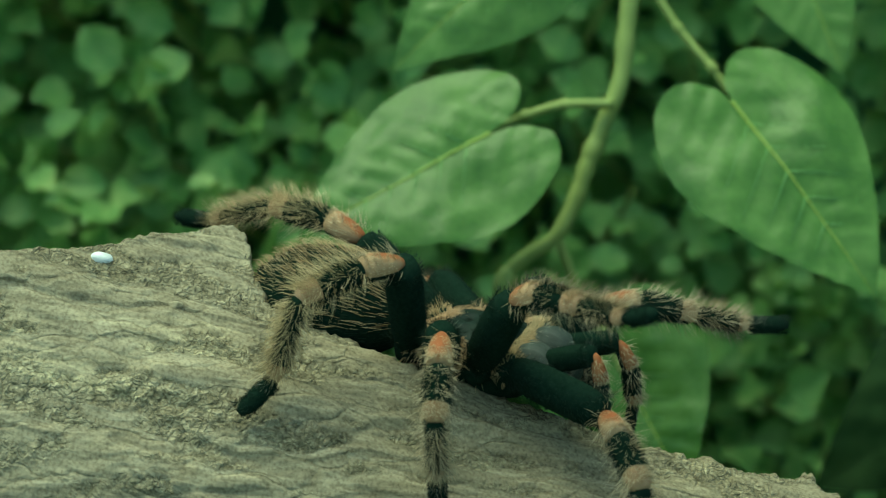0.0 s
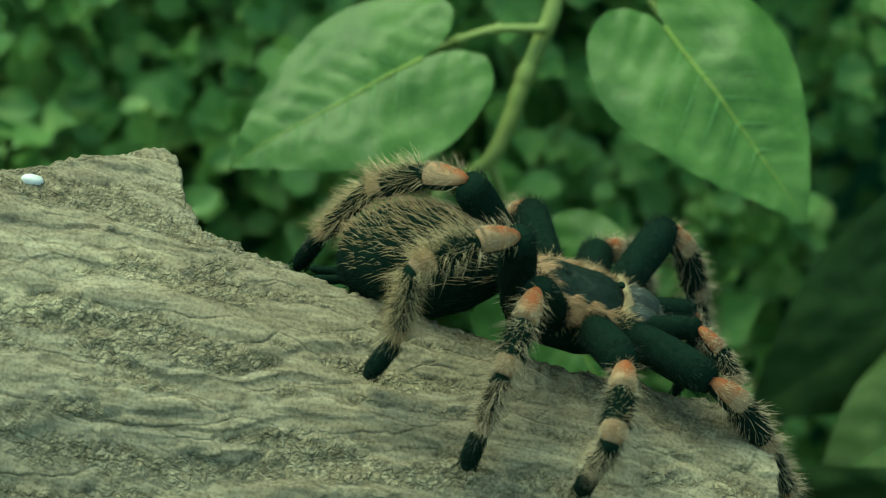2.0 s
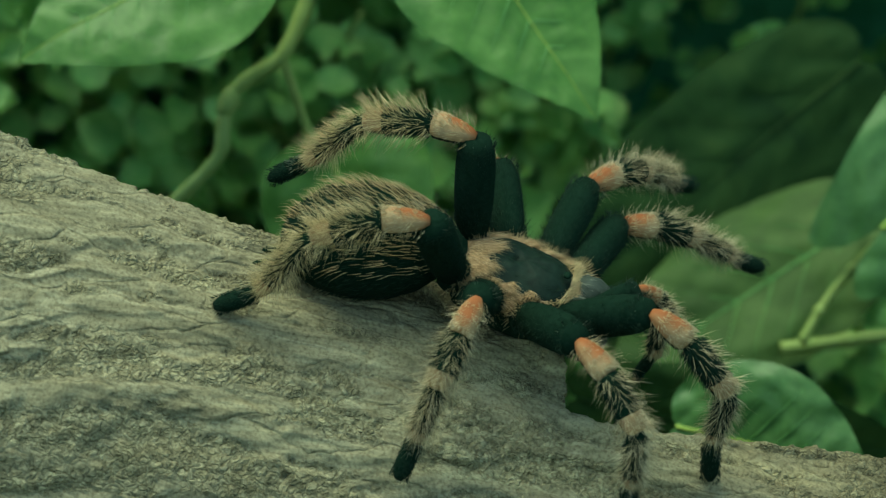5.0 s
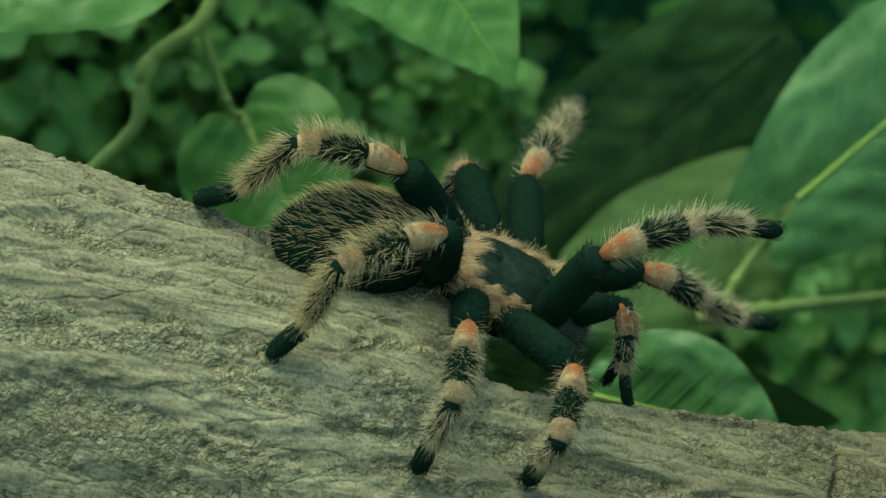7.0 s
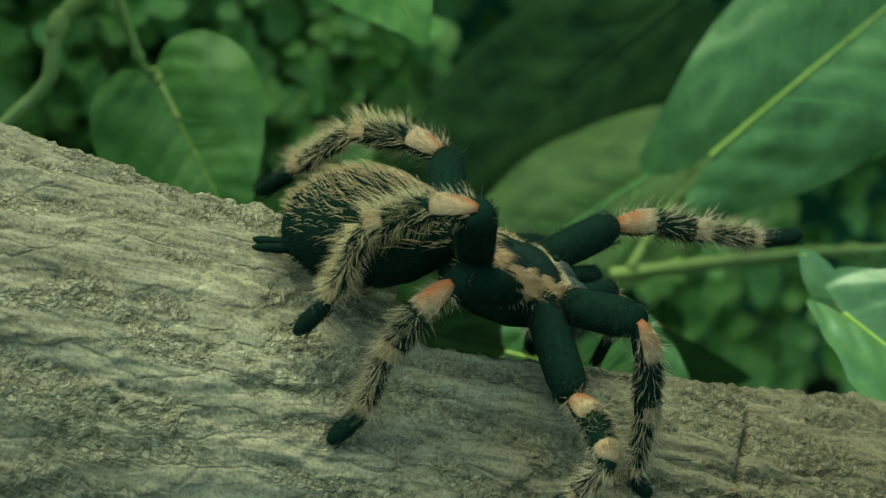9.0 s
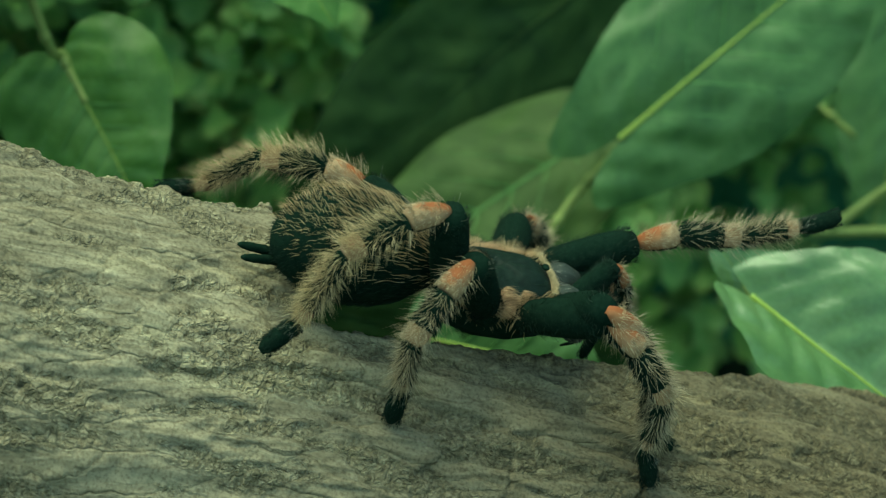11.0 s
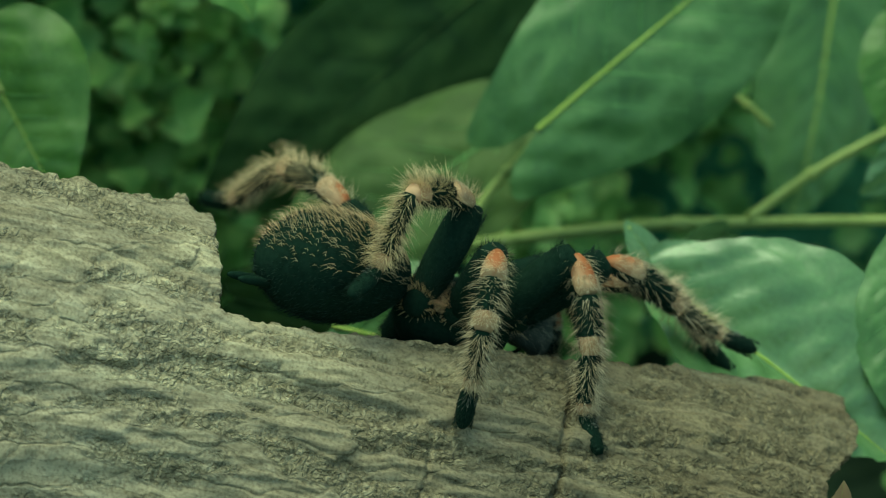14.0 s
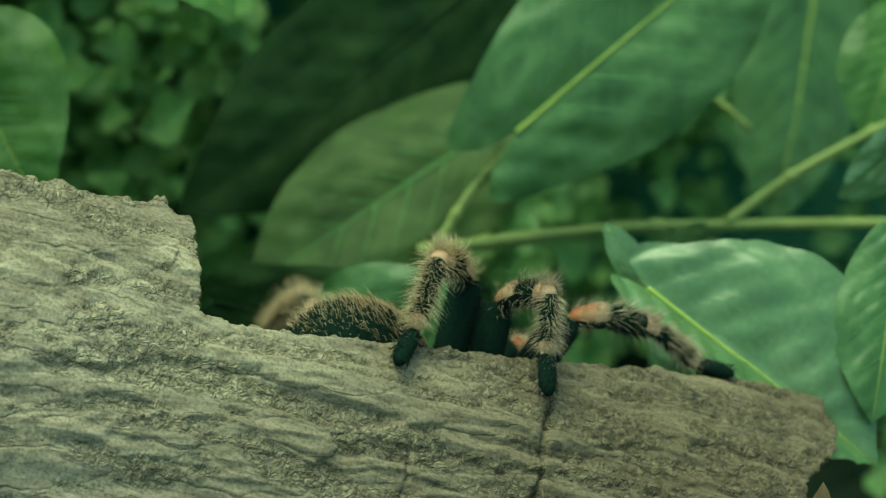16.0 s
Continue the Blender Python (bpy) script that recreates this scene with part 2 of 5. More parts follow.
def lathe(bm, rings, seg=14, flat=1.0, mats=None):
    """Rings of (x, radius[, z shift]) round the x axis, closed at both ends."""
    loops = []
    for row in rings:
        x, r, dz = (*row, 0.0)[:3]
        loops.append([bm.verts.new((x, r * math.cos(2 * math.pi * k / seg), dz + flat * r * math.sin(2 * math.pi * k / seg))) for k in range(seg)])
    for i in range(len(loops) - 1):
        for k in range(seg):
            face = bm.faces.new((loops[i][k], loops[i + 1][k], loops[i + 1][(k + 1) % seg], loops[i][(k + 1) % seg]))
            if mats:
                face.material_index = mats[i]
    first = bm.faces.new(loops[0])
    last = bm.faces.new(list(reversed(loops[-1])))
    if mats:
        first.material_index, last.material_index = mats[0], mats[-1]
    return loops


def tube(bm, pts, radii, seg=8):
    pts = [Vector(p) for p in pts]
    loops = []
    for i, p in enumerate(pts):
        d = (pts[min(i + 1, len(pts) - 1)] - pts[max(i - 1, 0)]).normalized()
        side = d.cross(Vector((0.13, 1, 0.07))).normalized()
        up = side.cross(d)
        loops.append([bm.verts.new(p + (side * math.cos(2 * math.pi * k / seg) + up * math.sin(2 * math.pi * k / seg)) * radii[i]) for k in range(seg)])
    for i in range(len(loops) - 1):
        for k in range(seg):
            bm.faces.new((loops[i][k], loops[i][(k + 1) % seg], loops[i + 1][(k + 1) % seg], loops[i + 1][k]))
    bm.faces.new(list(reversed(loops[0])))
    bm.faces.new(loops[-1])


def smooth_line(pts, n):
    """A curve through the points, n steps to a stretch."""
    pts = [Vector(p) for p in pts]
    out = []
    for i in range(len(pts) - 1):
        a, b, c, d = pts[max(i - 1, 0)], pts[i], pts[i + 1], pts[min(i + 2, len(pts) - 1)]
        for k in range(n):
            u = k / n
            out.append(0.5 * ((2 * b) + (c - a) * u + (2 * a - 5 * b + 4 * c - d) * u * u + (3 * b - a - 3 * c + d) * u ** 3))
    return out + [pts[-1]]


# ---- ground and hedge ----
def ground():
    bm = bmesh.new()
    steps = [-60, -8, -2] + [-1 + 0.05 * k for k in range(41)] + [2, 8, 60]
    grid = [[bm.verts.new((x, y, -0.13 + (0.012 * noise.noise((x * 14, y * 14, 3)) if max(abs(x), abs(y)) < 1.5 else 0))) for y in steps] for x in steps]
    for i in range(len(steps) - 1):
        for k in range(len(steps) - 1):
            bm.faces.new((grid[i][k], grid[i + 1][k], grid[i + 1][k + 1], grid[i][k + 1]))
    ob = part("ground", bm, soil_mat)
    tagged(ob, "dark damp mossy soil under the plants", "ground", kind="structure")


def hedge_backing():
    """Sheet behind the outer leaves, coloured dark for the shade inside the hedge."""
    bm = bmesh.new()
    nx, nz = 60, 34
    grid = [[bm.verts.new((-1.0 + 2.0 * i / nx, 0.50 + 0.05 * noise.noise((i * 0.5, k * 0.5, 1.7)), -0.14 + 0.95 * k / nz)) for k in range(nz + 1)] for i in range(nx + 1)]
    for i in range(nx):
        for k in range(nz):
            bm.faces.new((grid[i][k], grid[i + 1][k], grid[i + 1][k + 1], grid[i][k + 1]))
    ob = part("backdrop", bm, hedge_shade)
    tagged(ob, "backing sheet coloured dark for the shade inside a dense hedge", "hedge", kind="structure")


def small_leaf(verts, faces, centre, d, up, length, width, rnd):
    """A rounded cupped hedge leaf of 8 triangles."""
    side = d.cross(up).normalized()
    nrm = side.cross(d)
    k0 = len(verts)
    verts.append(centre)
    for u, w in ((0.28, 0.42), (0.62, 0.5), (0.9, 0.26)):
        for sgn in (-1, 1):
            verts.append(centre + d * (u * length) + side * (sgn * w * width) + nrm * (0.18 * width))
        verts.append(centre + d * (u * length) - nrm * (0.12 * length * u * u))
    verts.append(centre + d * length - nrm * (0.16 * length))
    a = lambda k: k0 + k
    for f in ((0, 3, 1), (0, 2, 3), (1, 3, 6, 4), (3, 2, 5, 6), (4, 6, 9, 7), (6, 5, 8, 9), (7, 9, 10), (9, 8, 10)):
        faces.append(tuple(a(k) for k in f))


def hedge():
    """Twigs full of small rounded leaves in front of the dark backing."""
    rnd = random.Random(5)
    verts, faces = [], []
    twigs = bmesh.new()
    def sprig(c, size, count):
        for _ in range(count):
            az, el = rnd.uniform(0, 2 * math.pi), rnd.uniform(-0.5, 1.2)
            d = Vector((math.cos(az) * math.cos(el), -abs(math.sin(az)) * math.cos(el) * 0.8 - 0.1, math.sin(el))).normalized()
            up = Vector((rnd.uniform(-0.5, 0.5), -1, rnd.uniform(0.0, 1.2)))
            p = c + Vector((rnd.gauss(0, size), rnd.gauss(0, size), rnd.gauss(0, size)))
            s = rnd.uniform(0.008, 0.0185)
            small_leaf(verts, faces, p, d, up, s, s * rnd.uniform(0.7, 0.95), rnd)
    for _ in range(1500):
        x = rnd.uniform(-0.62, 0.62)
        z = rnd.uniform(-0.12, 0.42)
        if noise.noise((x * 9, z * 9, 4.2)) + 0.36 + (0.25 if x < -0.06 else 0.0) - max(0, x + 0.03) * 2.4 < rnd.uniform(-0.25, 0.3):
            continue
        y = 0.30 + (0.04 if x > 0 else 0.0) + 0.05 * noise.noise((x * 7, z * 7, 9.1)) + rnd.uniform(-0.03, 0.09)
        sprig(Vector((x, y, z)), 0.011, rnd.randint(5, 9))
        tube(twigs, [(x, y, z), (x + rnd.uniform(-0.02, 0.02), y + 0.08, z - 0.04), (x, 0.52, z - 0.07)], [0.0009, 0.0014, 0.002], 4)
    # fuller sunlit sprigs on the upper left of the hedge
    for _ in range(170):
        x, z = rnd.uniform(-0.34, -0.08), rnd.uniform(0.08, 0.34)
        if noise.noise((x * 14, z * 14, 2.7)) > -0.05:
            sprig(Vector((x, rnd.uniform(0.25, 0.30), z)), 0.012, 6)
    for _ in range(2400):
        x, z = rnd.uniform(-0.7, 0.7), rnd.uniform(-0.12, 0.5)
        if x > -0.02 and rnd.random() < 0.6:
            continue
        sprig(Vector((x, rnd.uniform(0.38, 0.47), z)), 0.02, 6)
    me = bpy.data.meshes.new("hedge_leaves")
    me.from_pydata(verts, [], faces)
    me.materials.append(hedge_green)
    me.polygons.foreach_set("use_smooth", [True] * len(me.polygons))
    ob = tagged(new("hedge", me), "dense hedge of small rounded green leaves", "hedge", kind="stuff")
    part("twigs", twigs, stem_green, ob)


# ---- bark log ----
LOG_C = Vector((-0.0319, 0.0161, 0.0249))
LOG_TILT = radians(22.3)
LOG_A = Vector((math.cos(LOG_TILT), 0, -math.sin(LOG_TILT)))
LOG_U = Vector((math.sin(LOG_TILT), 0, math.cos(LOG_TILT)))
LOG_F = Vector((0, -1, 0))
LOG_R = 0.085
# the broken upper edge: distance along the log, angle from its crest
EDGE = [(-0.60, 46), (-0.30, 42), (-0.192, 37.6), (-0.170, 27.0), (-0.154, 17.8), (-0.1435, 10.0), (-0.1388, 9.6), (-0.1336, 17.0), (-0.1272, 23.7),
        (-0.118, 25.3), (-0.0895, 27.0), (-0.0623, 25.4), (-0.0423, 24.5), (-0.0242, 21.6), (-0.0119, 20.6), (0.0025, 16.8), (0.0096, 18.0),
        (0.0128, 25.6), (0.0160, 34.0), (0.0165, 36.4), (0.0226, 36.4), (0.038, 33.6), (0.062, 28.7), (0.09, 22.3), (0.1057, 18.8), (0.135, 9.1),
        (0.161, -0.4), (0.180, -2)]
END = [(-2, 0.177), (8, 0.1787), (16, 0.1764), (25, 0.1687), (40, 0.166), (70, 0.170), (130, 0.165)]


def along(table, x):
    for (a, b), (c, d) in zip(table, table[1:]):
        if x <= c:
            return b + (d - b) * max(0.0, (x - a) / (c - a))
    return table[-1][1]


def soft_step(a, b, x):
    q = max(0.0, min(1.0, (x - a) / (b - a)))
    return q * q * (3 - 2 * q)


def bark_relief(s, arc):
    """Height of the bark over the smooth log, and how crumbly it is there: smooth plates with ragged rims over crumbs."""
    n = noise.noise
    v = arc + (s + 0.03) * (0.13 + 0.17 * soft_step(0.03, 0.13, arc)) + 0.0035 * n((s * 32, arc * 30, 2.0))
    u = s + 0.004 * n((s * 60, v * 60, 6.0))
    field = n((u * 30, v * 170, 0.3)) + 0.6 * n((u * 80, v * 300, 5.1)) + 0.35 * n((u * 210, v * 460, 9.4)) + 0.25 * n((u * 6, v * 14, 2.2))
    field += 0.05 + 0.25 * soft_step(0.02, 0.10, s)
    crumb = soft_step(-0.08, 0.28, field)
    ledge = n((u * 16, v * 74, 31.0)) + 0.4 * n((u * 60, v * 170, 12.0)) + 0.15 * n((u * 240, v * 420, 4.0))
    h = 0.0009 * n((s * 10, v * 22, 8.0)) + 0.0006 * math.tanh(ledge * 12)
    fibre = abs(n((u * 26, v * 330, 3.7)))
    h += (1 - crumb) * (0.0006 + 0.0005 * soft_step(0.0, -0.5, field) - 0.00022 * soft_step(0.08, 0.0, fibre) + 0.00014 * n((u * 160, v * 600, 1.1)))
    # angular crumbs with open gaps between them
    for freq, size, key in ((300, 0.00042, 7.0), (640, 0.00030, 3.0)):
        near, far = noise.voronoi((u * freq + 0.8 * n((u * 200, v * 200, key)), v * freq * 1.5 + 0.8 * n((u * 170, v * 300, key + 5)), key))[0][:2]
        h += crumb * size * (min(1.0, (far - near) * 1.6) - 0.5 + 1.3 * n((u * freq * 0.6, v * freq * 0.9, key + 2)))
    # overlapping flakes: slow ramps with a sharp lower lip
    for freq, size, key in ((95, 0.0006, 3.0), (210, 0.0003, 14.0)):
        phase = v * freq + 1.3 * n((u * 17, v * 40, key)) + 0.45 * n((u * 70, v * 90, key + 4))
        saw = phase - math.floor(phase)
        h += size * (saw - 0.5) * soft_step(-0.25, 0.2, n((u * 22, v * 34, key + 9))) * (1 - 0.6 * crumb)
    # two cross cracks near the low end, and a small pit
    for at, start, bow, wide, deep in ((0.1012, 0.036, 0.0034, 0.0007, 0.0020), (0.0705, 0.062, 0.0026, 0.0004, 0.0007)):
        if arc > start:
            line = at + bow * n((arc * 70, at * 50, 3.0)) + 0.0007 * n((arc * 420, at * 90, 8.0))
            gape = wide * (1.0 + 0.8 * n((arc * 120, 5.0, at * 40)))
            h -= deep * math.exp(-((s - line) / max(gape, 0.00025)) ** 2) * soft_step(start, start + 0.006, arc)
    h -= 0.0022 * math.exp(-((s + 0.0373) / 0.0009) ** 2 - ((arc - 0.0933) / 0.0008) ** 2)
    return h, crumb


def log_local(s, th, r):
    return (s, -math.sin(th) * r, math.cos(th) * r)


def bark_log():
    cols = [-0.6 + 0.02 * k for k in range(19)] + [-0.2300 + 0.0004 * k for k in range(597)] + [0.0090 + 0.0001 * k for k in range(81)] + [0.0175 + 0.0004 * k for k in range(413)]
    thick = 0.011
    angles = [radians(-5 + 0.26 * k) for k in range(260)] + [radians(62.8 + 0.85 * k) for k in range(64)]
    rows = len(angles) - 1
    turn = Matrix((LOG_A, -LOG_F, LOG_U)).transposed().to_4x4()
    verts, faces, crumbs = [], [], []
    soil = -0.15
    for s0 in cols:
        ragged = 0.9 * noise.noise((s0 * 260, 4, 1)) + 0.6 * noise.noise((s0 * 800, 9, 1))
        top = radians(along(EDGE, s0) + ragged)
        base = len(verts)
        for k in range(rows + 1):
            th = max(angles[k], top)
            s = min(s0, along(END, math.degrees(th)) + 0.0016 * noise.noise((th * 40, 1, 6)))
            h, crumb = bark_relief(s, th * LOG_R)
            worn = min(1.0, (th - top) * LOG_R / 0.0025)
            verts.append(log_local(s + 0.0006 * noise.noise((th * 300, s0 * 60, 2)), th, LOG_R + h - 0.0018 * (1 - worn) ** 2))
            crumbs.append(crumb)
        s = min(s0, along(END, math.degrees(top)))
        for j, (dth, dr) in enumerate(((-0.006, 0.004), (-0.004, 0.008), (0.02, thick), (0.5, thick + 0.003), (1.2, thick + 0.003))):
            verts.append(log_local(s, top + dth, LOG_R - dr + 0.0012 * noise.noise((s * 420, j * 3.1, 2)) * (j < 3)))
            crumbs.append(1.0)
        # skirt down to the soil
        low = turn @ Vector(verts[base + rows])
        foot = turn.inverted() @ Vector((low.x, low.y - 0.006, soil - LOG_C.z))
        verts.append(tuple(foot))
        crumbs.append(1.0)
    per = rows + 7
    order_front = list(range(rows + 1)) + [rows + 6]
    order_back = [0] + list(range(rows + 1, rows + 6))
    for c in range(len(cols) - 1):
        a, b = c * per, (c + 1) * per
        for q, w in zip(order_front, order_front[1:]):
            faces.append((a + q, a + w, b + w, b + q))
        for q, w in zip(order_back, order_back[1:]):
            faces.append((a + w, a + q, b + q, b + w))
    # the broken end, turned in towards the hollow
    e, inner = (len(cols) - 1) * per, len(verts)
    for k in range(rows + 1):
        p = Vector(verts[e + k])
        verts.append((p.x - 0.003 + 0.0015 * noise.noise((k * 0.2, 3, 3)), p.y * 0.87, p.z * 0.87))
        crumbs.append(1.0)
    for k in range(rows):
        faces.append((e + k + 1, e + k, inner + k, inner + k + 1))
    me = bpy.data.meshes.new("bark_log")
    me.from_pydata(verts, [], faces)
    me.materials.append(bark_mat)
    me.polygons.foreach_set("use_smooth", [True] * len(me.polygons))
    me.attributes.new("crumb", "FLOAT", "POINT").data.foreach_set("value", crumbs)
    ob = tagged(new("bark_log", me), "weathered grey-brown cork bark log with a broken upper edge", "log")
    ob.matrix_basis = Matrix.Translation(LOG_C) @ turn


def log_point(s, th, r):
    return LOG_C + LOG_A * s + (LOG_U * math.cos(th) + LOG_F * math.sin(th)) * r


def white_fleck():
    """A small chalky fleck on the upper face of the bark."""
    bm = bmesh.new()
    s0, th0 = -0.1648, 0.5013
    rim, crown = [], []
    ground_h = bark_relief(s0, th0 * LOG_R)[0]
    for k in range(16):
        a = 2 * math.pi * k / 16
        grow = 1 + 0.22 * noise.noise((math.cos(a) * 1.7, math.sin(a) * 1.7, 4))
        for lst, q, lift in ((rim, 1.0, -0.0004), (crown, 0.85, 0.0010)):
            lst.append(bm.verts.new(log_point(s0 + 0.0026 * grow * q * math.cos(a), th0 + 0.0015 * grow * q * math.sin(a) / LOG_R - 0.2 * 0.0026 * math.cos(a) / LOG_R, LOG_R + ground_h + lift)))
    for k in range(16):
        bm.faces.new((rim[k], rim[(k + 1) % 16], crown[(k + 1) % 16], crown[k]))
    bm.faces.new(crown)
    tagged(part("white_fleck", bm, chalk_mat), "small chalky white fleck stuck on the bark", "fleck")


# ---- vine and large leaves ----
OUTLINES = {
    "heart": lambda lobe: [(0, 0.01), (-0.55 * lobe, 0.08), (-lobe, 0.36), (-0.70 * lobe, 0.72), (0.10, 0.98), (0.34, 0.95), (0.58, 0.70), (0.78, 0.40), (0.92, 0.15), (1, 0.0)],
    "broad": lambda lobe: [(0, 0.01), (-0.45 * lobe, 0.10), (-0.45 * lobe, 0.28), (0.03, 0.52), (0.20, 0.84), (0.42, 1.03), (0.60, 0.96), (0.76, 0.66), (0.90, 0.28), (1, 0.0)],
    "big": lambda lobe: [(0, 0.02), (-0.5 * lobe, 0.12), (-0.7 * lobe, 0.40), (0.06, 0.74), (0.25, 0.95), (0.45, 1.0), (0.65, 0.87), (0.82, 0.56), (0.94, 0.22), (1, 0.0)],
}


def large_leaf(kind, base, tip, width, lobe, roll, ribs, crumple, fold=0.0):
    """A blade of two cupped halves on a midrib, quilted between its side veins."""
    base, tip = Vector(base), Vector(tip)
    axis = tip - base
    length = axis.length
    d = axis.normalized()
    face = Vector((0, -0.95, 0.31))
    face = (face - d * face.dot(d)).normalized()
    face = Matrix.Rotation(radians(roll), 3, d) @ face
    side = d.cross(face).normalized()
    line = smooth_line([(u, v, 0) for u, v in OUTLINES[kind](lobe)], 6)
    seed = base.x * 50
    nv = 14
    half = width / 2

    def place(u, v):
        """u along the midrib, v across in half widths."""
        w = abs(v)
        vein = ((u - 0.30 * w) / 0.13 + 0.4 * noise.noise((u * 3, v * 2, seed))) % 1.0
        quilt = abs(math.sin(vein * math.pi)) ** 0.6 - 0.6
        h = (0.16 + fold) * half * w - 0.26 * half * w ** 2
        h += ribs * width * quilt * min(1, w * 5) * max(0, 1.05 - w)
        h += 0.06 * width * min(1, 3 * max(0, u) + 1.5 * w) * noise.noise((u * 2.0 + seed, v * 1.2, base.z * 40)) + crumple * width * (noise.noise((u * 5 + seed, v * 3.2, 3)) + 0.5 * noise.noise((u * 11 + seed, v * 7, 8))) * min(1, 2 * w)
        h += 0.07 * length * (0.25 - (u - 0.5) ** 2) - 0.05 * length * max(0, u) ** 3
        return base + d * (u * length) + side * (v * half) + face * h

    bm = bmesh.new()
    n = len(line) - 1
    centre = [bm.verts.new(place((k / n) ** 1.5, 0)) for k in range(n + 1)]
    for sgn in (-1, 1):
        rows = []
        for k, p in enumerate(line):
            um = (k / n) ** 1.5
            row = [centre[k]]
            for j in range(1, nv + 1):
                q = j / nv
                edge = 1 + 0.012 * noise.noise((k * 0.9, sgn * 5, seed))
                row.append(bm.verts.new(place(um + (p.x - um) * q, sgn * p.y * q * edge)))
            rows.append(row)
        for k in range(n):
            for j in range(nv):
                quad = (rows[k][j], rows[k][j + 1], rows[k + 1][j + 1], rows[k + 1][j])
                bm.faces.new(quad if sgn > 0 else tuple(reversed(quad)))
    mid = [v.co.copy() + face * 0.0002 for v in centre[::2]]
    bmesh.ops.remove_doubles(bm, verts=bm.verts, dist=2e-6)
    # side veins as fine ridges of their own
    veins = []
    for k in range(1, 8):
        u0 = 0.13 * (k - 0.1)
        for sgn in (-1, 1):
            reach = 0.82 * along([(p.x, p.y) for p in line[18:]], u0 + 0.2)
            if reach > 0.12:
                veins.append([place(u0 + 0.30 * reach * q, sgn * reach * q) + face * 0.0001 for q in (0, 0.2, 0.4, 0.6, 0.8, 1.0)])
    return bm, mid, veins


